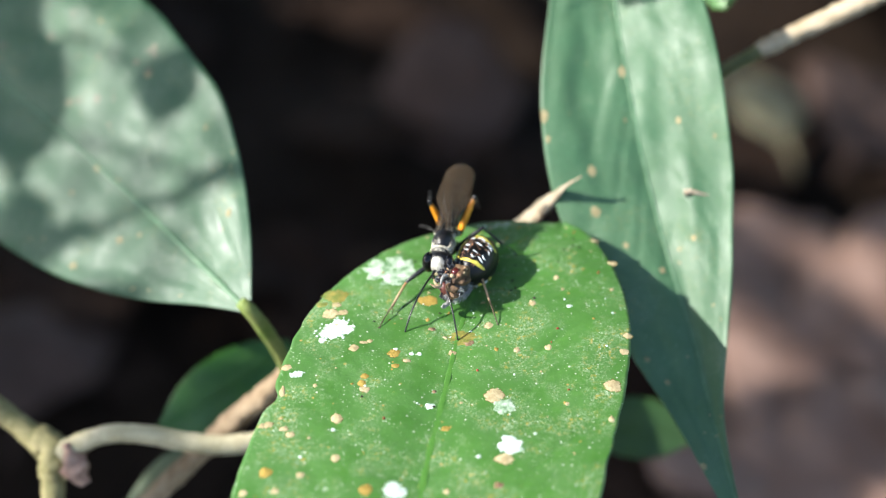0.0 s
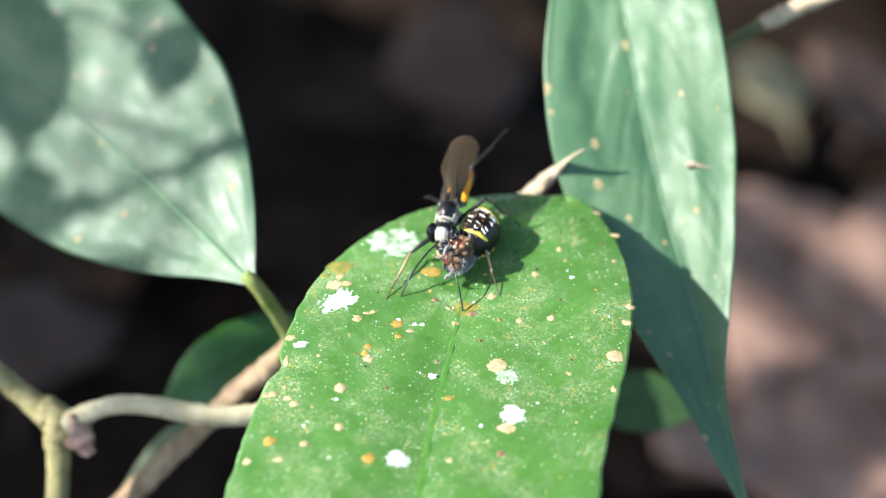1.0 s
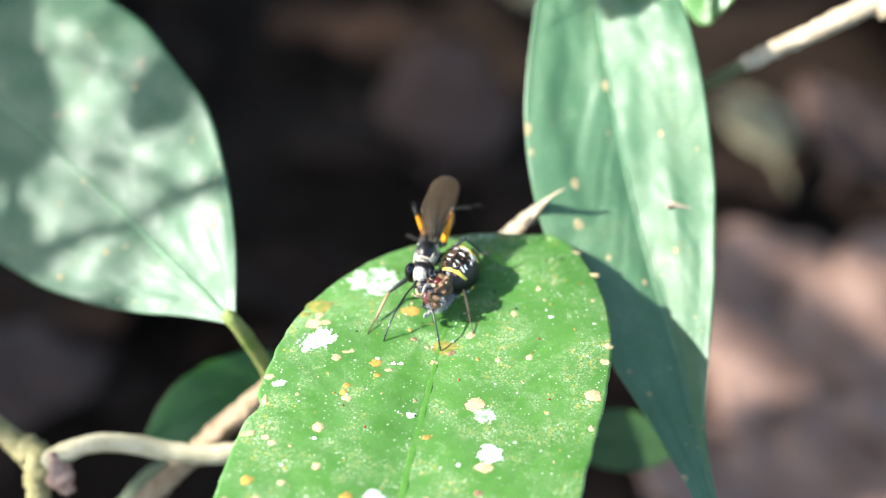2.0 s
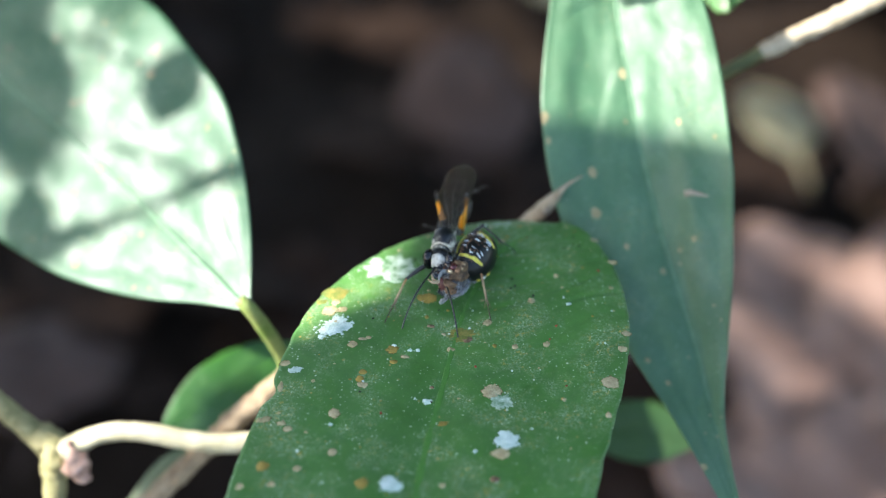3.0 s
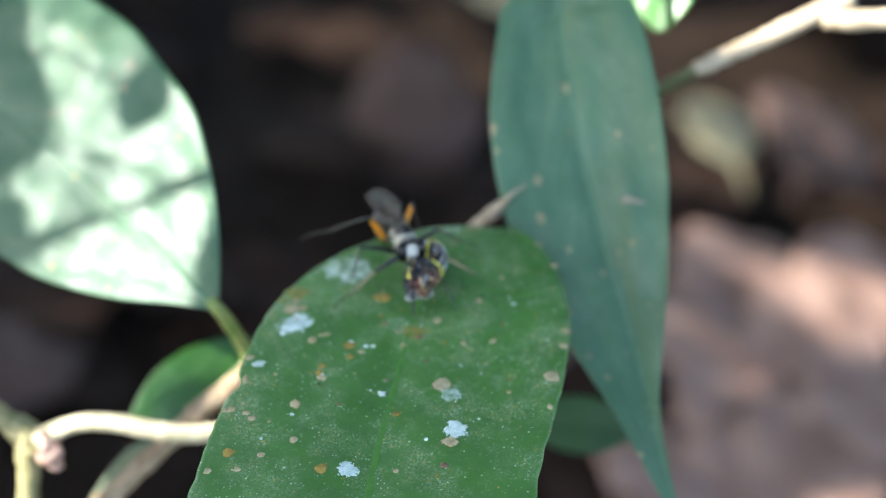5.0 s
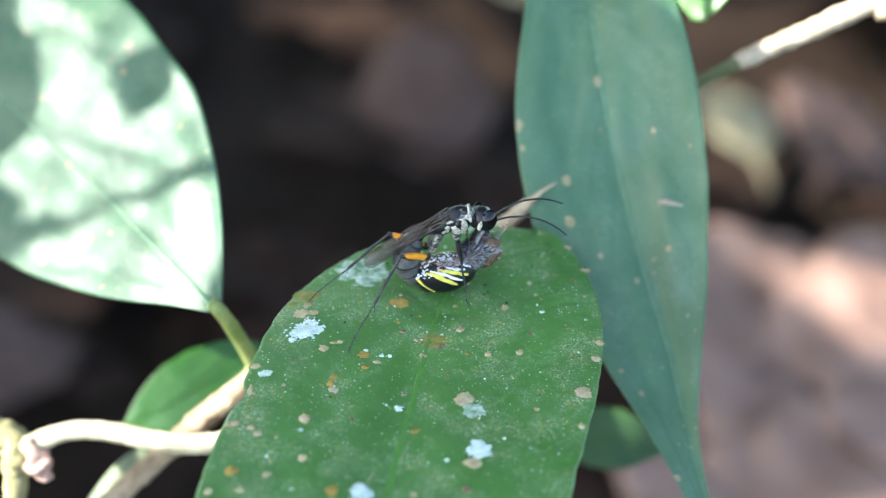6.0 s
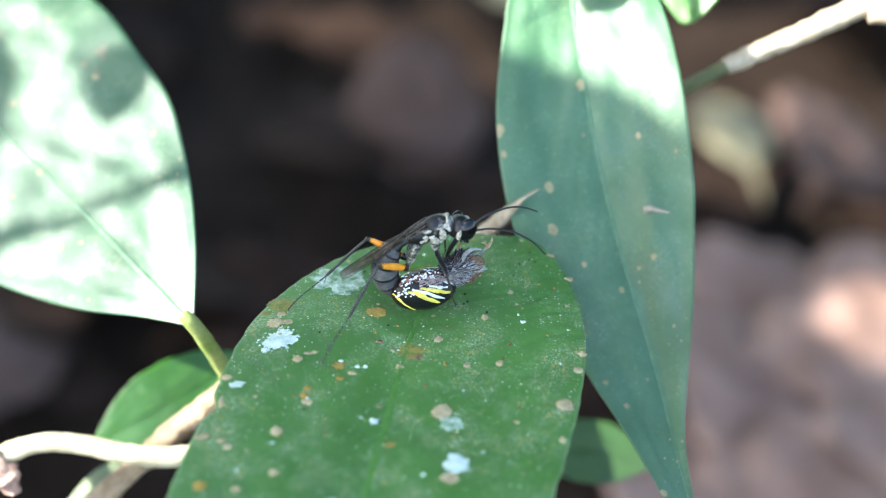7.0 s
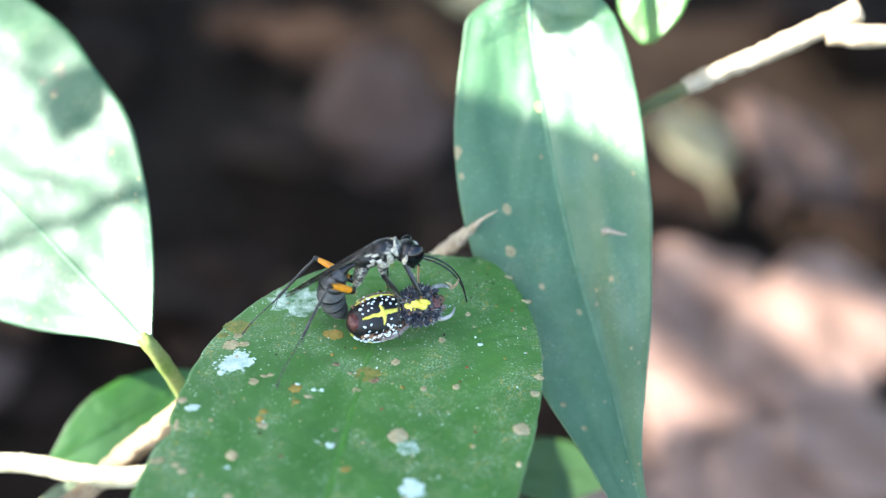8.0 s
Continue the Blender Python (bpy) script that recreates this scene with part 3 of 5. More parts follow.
def ovate_leaf():
    leaf = holder("ovate_leaf", "large glossy ovate leaf with dappled sunlight", "leaf")
    part("blade", blade(OVATE, 120, 60, 0.3), WAXY_LEAF, leaf)
    part("midrib", rib(OVATE, 0.55, -0.05, 0.0, 0.97), PALE_VEIN, leaf, "dull green midrib")
    stalk = tube(bmesh.new(), [(-25.4, 9.6, -5.7), (-24.2, 9.3, -6.9), (-22.6, 9.9, -10.8), (-21.0, 11.5, -16.7), (-19.8, 12.7, -23.1)], [0.75, 0.95, 1.0, 1.0, 1.15], 12, 24, 0.1)
    part("petiole", stalk, PETIOLE, leaf, "green leaf stalk turning brown")
    rng = random.Random(8)
    for i in range(24):
        part("dry_spot", shape_spot(OVATE, rng.uniform(0.08, 0.75), rng.uniform(-0.9, 0.95), rng.choice((0.15, 0.2, 0.3, 0.5)), 90 + i), DRY_SPOT, leaf, "small dry tan spot")
    for i in range(26):
        part("dry_spot", shape_spot(OVATE, rng.uniform(0.42, 0.72), rng.uniform(0.1, 0.85), rng.choice((0.2, 0.3, 0.45, 0.6)), 140 + i), SMUDGE, leaf, "faint brown smudge")
    return leaf


def small_leaf(name, label, line, width, face, seed, mat=None, fold=(0.15, 0.15)):
    n = len(line)
    prof = [width * max(0.03, math.sin(math.pi * (0.04 + 0.93 * i / (n - 1))) ** 0.75) for i in range(n)]
    shape = blade_shape(line, prof, prof, face, fold, 0.08, 6, 0.12, 0.6, 0.04, seed)
    leaf = holder(name, label, "leaf")
    part("blade", blade(shape, 50, 24, 0.28), mat or SMALL_LEAF, leaf)
    part("midrib", rib(shape, 0.4, 0.05), mat or MIDRIB, leaf)
    return leaf


def twigs():
    vine = holder("forked_stem", "pale woody stem with a swollen node and a side branch", "stem")
    part("node", tube(bmesh.new(), [(-53.4, 5.8, -25.1), (-51.6, 4.6, -26.5), (-50.6, 3.4, -27.9), (-51.1, 1.8, -29.9)], [1.5, 2.2, 2.3, 1.7], 14, 24, 0.35, 3), NODE_BARK, vine)
    part("upper_stem", tube(bmesh.new(), [(-66.7, 11.7, -18.0), (-60.8, 9.1, -21.1), (-56.0, 6.7, -23.9), (-51.9, 4.5, -26.6)], [1.4, 1.5, 1.55, 1.7], 12, 24, 0.12, 5), NODE_BARK, vine)
    part("lower_stem", tube(bmesh.new(), [(-51.0, 2.7, -28.7), (-50.9, 0.3, -31.6), (-51.4, -2.8, -36.8), (-52.4, -6.9, -43.3)], [1.6, 1.5, 1.5, 1.5], 12, 24, 0.12, 8), NODE_BARK, vine)
    part("side_branch", tube(bmesh.new(), [(-49.7, 3.2, -26.6), (-47.3, 4.1, -25.5), (-43.4, 4.2, -23.8), (-38.3, 4.2, -23.9), (-32.6, 4.2, -25.4), (-26.2, 5.5, -27.0), (-18.3, 8.8, -27.7)], [1.7, 1.35, 1.25, 1.3, 1.3, 1.35, 1.3], 14, 48, 0.16, 2), PALE_STEM, vine)
    part("dried_bud", tube(bmesh.new(), [(-48.8, 3.6, -25.4), (-48.0, 2.0, -26.4), (-47.1, 1.0, -27.7), (-46.2, 0.0, -28.8)], [1.2, 1.5, 1.5, 0.5], 12, 20, 0.75, 9), BUD, vine, "shrivelled brown bud")
    tagged(part("woody_twig", tube(bmesh.new(), [(-49.6, 0.7, -46.7), (-41.9, 4.0, -39.6), (-34.4, 7.1, -32.9), (-27.8, 10.3, -27.5), (-22.9, 12.9, -24.3), (-17.1, 18.7, -22.1)], [1.5, 1.5, 1.45, 1.6, 1.5, 1.4], 14, 50, 0.28, 4), TWIG_BARK),
           "pale brown woody twig crossing behind the spotted leaf", "twig")
    right = holder("dry_branch", "pale bare branch with a fork, sunlit on top", "branch")
    part("green_stem", tube(bmesh.new(), [(26.7, 40.8, -0.4), (32.0, 42.0, 2.5), (37.2, 43.3, 5.6), (43.2, 44.6, 8.8)], [0.85, 0.85, 0.9, 1.0], 12, 24, 0.1, 6), OLIVE_BARK, right, "thin greenish stem")
    part("pale_stem", tube(bmesh.new(), [(42.7, 44.4, 8.5), (44.3, 45.0, 9.2), (47.8, 46.1, 10.5), (52.4, 47.4, 12.1), (59.2, 49.5, 14.6), (65.3, 51.5, 16.9)], [1.15, 1.3, 1.25, 1.3, 1.45, 1.7], 14, 40, 0.3, 7), BARK, right, "pale barked stem")
    part("fork", tube(bmesh.new(), [(61.5, 49.6, 14.7), (65.1, 48.5, 15.0), (70.8, 47.8, 15.7), (78.1, 47.3, 16.7)], [1.6, 1.5, 1.4, 1.4], 12, 24, 0.25, 1), BARK, right)
    husk = tube(bmesh.new(), [(9.0, 24.2, -6.3), (11.6, 24.6, -4.2), (13.5, 23.9, -1.5), (14.8, 22.5, 1.4), (15.8, 21.5, 3.6), (17.5, 21.3, 5.1)], [1.2, 1.6, 1.6, 0.8, 0.36, 0.18], 12, 36, 0.3, 5, 0.5)
    tagged(part("dry_husk", husk, DRY), "dry papery brown stipule between two leaves", "stipule")


def shrub():
    main_leaf()
    hanging, ovate = hanging_leaf(), ovate_leaf()
    small_leaf("low_leaf", "small green leaf behind the woody twig", [(-21.2, 27.6, -30.2), (-25.4, 24.3, -31.0), (-30.3, 20.7, -32.2), (-34.5, 18.2, -33.6), (-39.3, 15.3, -35.5)], 5.2, (-0.1, -0.7, 0.7), 3.0, LOW_LEAF)
    small_leaf("narrow_leaf", "narrow grey-green leaf under the side branch", [(-35.5, 14.3, -36.7), (-38.1, 12.1, -37.7), (-40.7, 10.1, -40.1), (-43.6, 7.6, -43.1), (-46.3, 4.9, -46.4)], 1.7, (-0.6, -0.5, 0.5), 5.0, GREY_LEAF)
    small_leaf("far_leaf", "small green leaf below the hanging leaf, darkened for shade", [(18.8, 28.1, -45.1), (23.8, 27.6, -45.8), (28.8, 27.2, -46.2), (33.0, 26.8, -46.7), (37.0, 26.2, -47.3)], 4.6, (0.1, -0.6, 0.7), 7.0, LEAF_IN_SHADE)
    small_leaf("bright_leaf", "bright green leaf behind the top of the hanging leaf", [(40.4, 65.1, 23.9), (39.6, 61.6, 19.7), (39.2, 58.6, 16.1), (38.6, 55.6, 12.5), (38.2, 53.2, 9.7)], 5.2, (-0.4, -0.6, 0.7), 9.0)
    twigs()
    return hanging, ovate


# ---- the wasp and its prey ----
WASP_BLACK = rough_material("wasp_cuticle", (0.003, 0.003, 0.0036), (0.009, 0.009, 0.010), 1500, 0.3, 0.15, 0.00005, spec=0.45)


def downy_material(name, cover, bare, hair):
    """Dark cuticle under a patchy silver down."""
    m = material(name, bare, 0.34, 0.28)
    n = Nodes(m)
    down = n.maths("MULTIPLY", n.ramp(n.noise(700, 3), cover, cover + 0.16), n.ramp(n.noise(5200, 3, 0.7, n.stretch(0.35, 1, 1)), 0.40, 0.60))
    n.put(n.mix(n.maths("MULTIPLY", down, 0.8), bare, hair), n.b.inputs["Base Color"])
    n.put(n.ramp(down, 0, 1, 0.34, 0.8), n.b.inputs["Roughness"])
    n.bump(n.noise(5000, 2, 0.6, n.stretch(0.35, 1, 1)), 0.5, 0.00006)
    return m


WASP_DOWNY = downy_material("downy_cuticle", 0.55, (0.006, 0.006, 0.007), (0.46, 0.44, 0.35))
WASP_SIDE = downy_material("thick_down", 0.43, (0.012, 0.012, 0.012), (0.42, 0.40, 0.32))
WASP_DOWN = downy_material("pale_down", 0.22, (0.17, 0.155, 0.115), (0.54, 0.51, 0.41))
WASP_BACK = downy_material("sparse_down", 0.63, (0.005, 0.005, 0.006), (0.30, 0.29, 0.24))


def shin_material():
    """Tan, warmer at the knee, and dark towards the foot."""
    m = material("tan_shin", (0.30, 0.21, 0.12), 0.55, 0.3)
    n = Nodes(m)
    along = n.t.nodes.new("ShaderNodeSeparateXYZ")
    n.t.links.new(n.pos, along.inputs[0])
    x = n.maths("ADD", along.outputs[0], n.maths("MULTIPLY", n.noise(1500, 3), 0.0006))
    colour = n.mix(n.ramp(x, 0.0004, 0.0018), (0.36, 0.16, 0.06), (0.36, 0.25, 0.145))
    colour = n.mix(n.ramp(x, 0.0030, 0.0052), colour, (0.045, 0.032, 0.022))
    n.put(n.mix(n.ramp(n.noise(2400, 3), 0.35, 0.7, 0, 0.4), colour, (0.12, 0.08, 0.05)), n.b.inputs["Base Color"])
    n.bump(n.noise(4000, 2), 0.3, 0.00005)
    return m


WASP_EYE = material("wasp_eye", (0.002, 0.002, 0.003), 0.10, 0.3)
WASP_SILVER = rough_material("silver_hair", (0.24, 0.23, 0.19), (0.58, 0.56, 0.49), 2600, 0.7, 0.8, 0.0001, grain=(1, 1, 0.3))
WASP_CREAM = rough_material("cream_marking", (0.22, 0.18, 0.10), (0.42, 0.37, 0.24), 1800, 0.6, 0.4, 0.00005)
WASP_GREY = rough_material("grey_segment", (0.045, 0.045, 0.046), (0.12, 0.118, 0.112), 2200, 0.55, 0.5, 0.00008, grain=(0.4, 1, 1))
WASP_LEG = rough_material("dark_leg", (0.012, 0.0115, 0.011), (0.052, 0.049, 0.045), 1800, 0.45, 0.3, 0.00005)
WASP_ORANGE = rough_material("orange_thigh", (0.62, 0.20, 0.006), (0.85, 0.34, 0.015), 1200, 0.4, 0.2, 0.00005, spec=0.5)
WASP_TAN = shin_material()
SPIDER_BLACK = rough_material("spider_black", (0.003, 0.003, 0.0035), (0.010, 0.009, 0.009), 1400, 0.34, 0.3, 0.0001, spec=0.25)
SPIDER_YELLOW = rough_material("spider_yellow", (0.48, 0.40, 0.025), (0.70, 0.62, 0.13), 1500, 0.5, 0.4, 0.0001)
SPIDER_WHITE = rough_material("spider_white", (0.55, 0.62, 0.64), (0.76, 0.80, 0.80), 1800, 0.5, 0.3, 0.0001)
SPIDER_HAIR = rough_material("spider_grey_hair", (0.02, 0.02, 0.022), (0.17, 0.165, 0.165), 1500, 0.8, 0.9, 0.0003, grain=(0.35, 1, 1))
SPIDER_PALE = rough_material("spider_pale_leg", (0.13, 0.13, 0.125), (0.38, 0.38, 0.36), 1500, 0.7, 0.6, 0.0002)
SPIDER_SILVER = rough_material("spider_silver_hair", (0.20, 0.205, 0.215), (0.50, 0.51, 0.53), 1500, 0.6, 0.3, 0.0001)
SPIDER_PINK = rough_material("spider_pinkish_hair", (0.20, 0.15, 0.14), (0.48, 0.41, 0.38), 1500, 0.7, 0.4, 0.0001)
SPIDER_SCALE = rough_material("spider_dark_scale", (0.006, 0.007, 0.011), (0.030, 0.036, 0.055), 1500, 0.35, 0.5, 0.0001)
SPIDER_CREAM = rough_material("spider_cream", (0.16, 0.08, 0.035), (0.58, 0.46, 0.30), 2200, 0.75, 0.7, 0.0002)
SPIDER_WET = rough_material("spider_wet_wound", (0.030, 0.004, 0.004), (0.11, 0.018, 0.014), 900, 0.2, 0.4, 0.0001, spec=0.6)
SPIDER_FLESH = rough_material("spider_flesh", (0.020, 0.009, 0.006), (0.24, 0.145, 0.075), 1100, 0.65, 0.8, 0.0003)
SPIDER_RED = rough_material("spider_maroon", (0.045, 0.012, 0.010), (0.14, 0.045, 0.036), 1200, 0.4, 0.4, 0.0001)
SPIDER_RUST = rough_material("spider_rust", (0.07, 0.022, 0.012), (0.36, 0.20, 0.11), 1600, 0.7, 0.6, 0.0002)


def wing_material():
    m = material("smoky_wing", (0.046, 0.034, 0.022), 0.24, 0.5)
    n = Nodes(m)
    n.b.inputs["Specular Tint"].default_value = (0.62, 0.62, 1.0, 1)
    n.put(n.ramp(n.noise(450, 3), 0.3, 0.7, 0.30, 0.46), n.b.inputs["Alpha"])
    n.put(n.ramp(n.noise(900, 2, 0.5, n.stretch(0.25, 1, 1)), 0.50, 0.66, 0.04, 0.9), n.b.inputs["Specular IOR Level"])
    n.bump(n.noise(500, 3), 0.5, 0.0004)
    return m


WING = wing_material()


def aim(at, to, up=Vector((0, 0, 1))):
    """A pose at a place (mm) whose x axis points to another, z as near to up as it can."""
    x = (Vector(to) - Vector(at)).normalized()
    y = up.cross(x)
    y = y.normalized() if y.length > 1e-3 else Vector((0, 1, 0))
    turn = Matrix((x, y, x.cross(y))).transposed().to_4x4()
    return Matrix.Translation(Vector(at) * MM) @ turn


HEAD_AT = Vector((3.05, 0, -0.8))
NECK_AT = Vector((2.2, 0, -0.35))
WING_AT = Vector((-0.5, 0, 1.2))
FEELER_AT = {1: Vector((1.05, 0.26, -0.25)), -1: Vector((1.05, -0.26, -0.25))}   # in the head's own space
HIPS = {"fore": Vector((2.0, 0.85, -1.9)), "mid": Vector((-0.9, 0.9, -2.7)), "hind": Vector((-5.0, 1.0, -3.2))}
CHEST = (1.0, 0.98, 1.12)
SKULL = (1.28, 1.26, 1.26)
LEG_LENGTHS = {"fore": (4.1, 7.4), "mid": (4.7, 6.4), "hind": (4.9, 12.4)}
WAIST_AT = Vector((-3.4, 0, -0.5))


def wasp_leg(kind, sign, wasp):
    thigh, shin = LEG_LENGTHS[kind]
    fat = {"fore": 0.31, "mid": 0.33, "hind": 0.42}[kind]
    core = WASP_ORANGE if kind == "hind" else WASP_BLACK
    leg = part(kind + "_leg", tube(bmesh.new(), [(-0.3, 0, 0), (0.5, 0, 0.03), (thigh * 0.5, 0, 0.1), (thigh * 0.85, 0, 0.05), (thigh, 0, 0)],
                                   [fat * 0.8, fat * 0.9, fat, fat * 0.75, fat * 0.5], 12, 24), core, wasp, "orange-thighed hind leg" if kind == "hind" else "")
    part("trochanter", tube(bmesh.new(), [(-0.35, 0, 0), (0.1, 0, 0.02), (0.5, 0, 0.04), (thigh * (0.12 if kind == "hind" else 0.4), 0, 0.08)], [0.3, fat * 1.05, fat * 1.0, fat * 1.03], 12, 12, 0.1), WASP_BLACK, leg)
    part("knee", tube(bmesh.new(), [(thigh * 0.83, 0, 0.05), (thigh * 0.93, 0, 0.02), (thigh + 0.15, 0, 0), (thigh + 0.3, 0, 0)], [fat * 0.76, fat * 0.66, fat * 0.5, 0.08], 10, 10), WASP_BLACK, leg)
    low = bmesh.new()
    a, b = shin * 0.52, shin
    r = fat * (0.48 if kind == "fore" else 0.41)
    tube(low, [(0, 0, 0), (a * 0.3, 0, 0.08), (a * 0.7, 0, 0.05), (a, 0, 0)], [r * 0.8, r, r * 1.05, r * 1.1], 8, 16)
    for k in range(5):
        x0, x1 = a + (b - a) * k / 5, a + (b - a) * (k + 0.92) / 5
        sag = [0.0, 0.05, 0.12, 0.2, 0.2, 0.05]
        tube(low, [(x0, 0, sag[k]), ((x0 + x1) / 2, 0, (sag[k] + sag[k + 1]) / 2), (x1, 0, sag[k + 1])], [r * 0.5, r * 0.42, r * 0.56], 7, 6)
    for side in (-1, 1):
        tube(low, [(a, 0, 0), (a + 0.5, side * 0.25, -0.2), (a + 1.0, side * 0.4, -0.4)], [0.07, 0.05, 0.02], 5, 6)
        tube(low, [(b - 0.1, 0, 0.05), (b + 0.2, side * 0.15, 0.0), (b + 0.35, side * 0.22, -0.15)], [0.08, 0.06, 0.02], 5, 6)
    part("lower_leg", low, WASP_TAN if kind == "fore" else WASP_LEG, leg, "pale tan lower leg" if kind == "fore" else "", at=pose(thigh * MM, 0, 0))
    leg["side"] = sign
    return leg


def wasp_wing(sign, wasp):
    """A folded fore wing, laid back over the abdomen, with its veins."""
    def at(u, v):
        rise = min(1.0, u / 0.6)
        chord = 1.0 + 2.6 * rise * rise * (3 - 2 * rise)
        reach = 12.4 - 1.75 * (1 - math.sqrt(max(0.0, 1 - ((2 * v - 1) * 0.99) ** 2)))
        x = 0.2 - reach * u + 0.5 * (v - 0.5) * u
        y = sign * (1.12 + 0.62 * u - chord * v)
        z = 0.15 - 0.3 * u + 0.3 * math.sin(math.pi * v) - 0.5 * (1 - v) * (1 - u * 0.6) + (0.07 if sign > 0 else -0.07)
        return Vector((x, y, z))
    grid = [[at(i / 36, j / 12) for j in range(13)] for i in range(37)]
    wing = part("wing", sheet(bmesh.new(), grid, 0.025), WING, wasp, "smoky translucent wing")
    veins = bmesh.new()
    for v0, v1, u1 in ((0.0, 0.02, 0.85), (0.2, 0.25, 0.8), (0.45, 0.5, 0.75), (0.75, 0.8, 0.6)):
        tube(veins, [at(u1 * k / 6, v0 + (v1 - v0) * k / 6) + Vector((0, 0, 0.03)) for k in range(7)], [0.06 - 0.006 * k for k in range(7)], 5, 24)
    for u in (0.42, 0.58, 0.72):
        tube(veins, [at(u, 0.02) + Vector((0, 0, 0.03)), at(u + 0.03, 0.25) + Vector((0, 0, 0.03)), at(u, 0.5) + Vector((0, 0, 0.03))], [0.03, 0.03, 0.025], 5, 8)
    part("venation", veins, WASP_LEG, wing)
    return wing


def build_wasp():
    wasp = holder("spider_wasp", "slender black wasp with silver hair, smoky wings and orange thighs", "wasp")
    body = bmesh.new()
    ball(body, (0.2, 0, -0.1), (1.9, 1.36, 1.45), u=28, v=18, lumps=0.06, seed=2)
    ball(body, (-1.75, 0, -0.2), (1.75, 1.12, 1.1), u=24, v=16)
    ball(body, (1.75, 0, -0.35), (0.85, 1.2, 1.1), u=24, v=14)
    tube(body, [(2.0, 0, -0.4), (2.5, 0, -0.5), (3.0, 0, -0.7)], [0.6, 0.45, 0.45], 12, 8)
    tube(body, [(-3.0, 0, -0.4), (-3.3, 0, -0.45), (-3.6, 0, -0.45)], [0.4, 0.26, 0.3], 12, 8)
    thorax = part("thorax", body, WASP_DOWNY, wasp, "black body under patchy silver down", grow=CHEST)
    bm = bmesh.new()
    ball(bm, (0.25, 0, 0.42), (1.4, 1.17, 0.92), u=26, v=16)
    part("back_shield", bm, WASP_BACK, thorax, "glossy black back", grow=CHEST)
    band = bmesh.new()
    tube(band, [(1.75 + 0.25 * math.sin(a), 1.14 * math.cos(a), -0.15 + 0.98 * math.sin(a)) for a in (math.pi * (k - 0.5) / 11 for k in range(13))], [0.13 + 0.07 * abs(math.cos(math.pi * k / 12)) ** 1.5 for k in range(13)], 8, 40, 0.2)
    part("collar", band, WASP_DOWN, thorax, "pale hairy collar", grow=CHEST)
    for sign in (-1, 1):
        for x, y, z, size in ((0.75, 1.22, -0.3, (0.5, 0.16, 0.6)), (-0.35, 1.26, -0.55, (0.46, 0.14, 0.62)), (-1.1, 1.15, -0.1, (0.3, 0.12, 0.3)), (-1.6, 1.05, -0.45, (0.5, 0.1, 0.25)), (0.2, 1.02, -1.05, (0.32, 0.15, 0.35)), (-1.3, 0.8, 0.65, (0.5, 0.16, 0.14)), (1.0, 1.08, 0.38, (0.42, 0.22, 0.26)), (-0.5, 1.06, 0.5, (0.5, 0.2, 0.22)), (1.55, 0.95, 0.25, (0.28, 0.3, 0.3))):
            bm = bmesh.new()
            ball(bm, (x, sign * y, z), size, u=16, v=10, lumps=0.5, seed=x * 3)
            part("hair_patch", bm, WASP_DOWN, thorax, "silvery hair patch", grow=CHEST)
        bm = bmesh.new()
        ball(bm, (1.0, sign * 1.17, 0.62), (0.3, 0.12, 0.14), u=12, v=8)
        part("tegula", bm, WASP_GREY, thorax, "dull grey wing-base scale", grow=CHEST)
        for kind, top, fat in (("fore", (1.7, 0.6, -0.8), 0.42), ("mid", (-0.5, 0.7, -1.1), 0.5), ("hind", (-2.4, 0.6, -0.9), 0.55)):
            a, b = Vector(top), HIPS[kind].copy()
            a.y *= sign
            b.y *= sign
            bm = tube(bmesh.new(), [a, a.lerp(b, 0.3), a.lerp(b, 0.62), a.lerp(b, 0.8), b], [fat, fat * 1.05, fat * 0.85, fat * 0.5, fat * 0.58], 14, 18, 0.12)
            part("coxa", bm, WASP_DOWNY if kind == "fore" else WASP_SIDE, thorax, "silver-haired hip joint")
    bm = bmesh.new()
    ball(bm, (-1.2, 0, 0.78), (0.5, 0.58, 0.34), u=14, v=8)
    part("scutellum", bm, WASP_BLACK, thorax, grow=CHEST)

    # the head, in its own space: a broad skull, two long eyes and a silver face between them
    bm = bmesh.new()
    ball(bm, (-0.12, 0, 0), (0.9, 1.25, 1.12), u=28, v=18)
    head = part("head", bm, WASP_BACK, wasp, "black head with silver hair", grow=SKULL)
    for sign in (-1, 1):
        bm = bmesh.new()
        ball(bm, (0.20, sign * 0.94, 0.06), (0.82, 0.58, 1.10), Euler((sign * -0.1, 0.1, sign * 0.3)).to_matrix(), 24, 16)
        part("eye", bm, WASP_EYE, head, "glossy black eye", grow=SKULL)
        bm = bmesh.new()
        ball(bm, (-0.5, sign * 0.8, -0.3), (0.24, 0.34, 0.66), Euler((0, 0.1, sign * 0.2)).to_matrix(), 16, 12, 0.1, 4)
        part("cheek", bm, WASP_DOWN, head, "silver cheek", grow=SKULL)
        bm = bmesh.new()
        tube(bm, [(0.45, sign * 0.4, -1.0), (0.75, sign * 0.42, -1.3), (0.85, sign * 0.05, -1.6)], [0.26, 0.19, 0.05], 8, 8)
        part("mandible", bm, WASP_BLACK, head, grow=SKULL)
        bm = bmesh.new()
        ball(bm, (0.05, sign * 0.2, 1.05), (0.1, 0.1, 0.08), u=8, v=6)
        part("ocellus", bm, WASP_EYE, head, grow=SKULL)
    bm = bmesh.new()
    ball(bm, (0.46, 0, 0.12), (0.5, 0.84, 0.92), Euler((0, -0.1, 0)).to_matrix(), 22, 14, 0.06, 2)
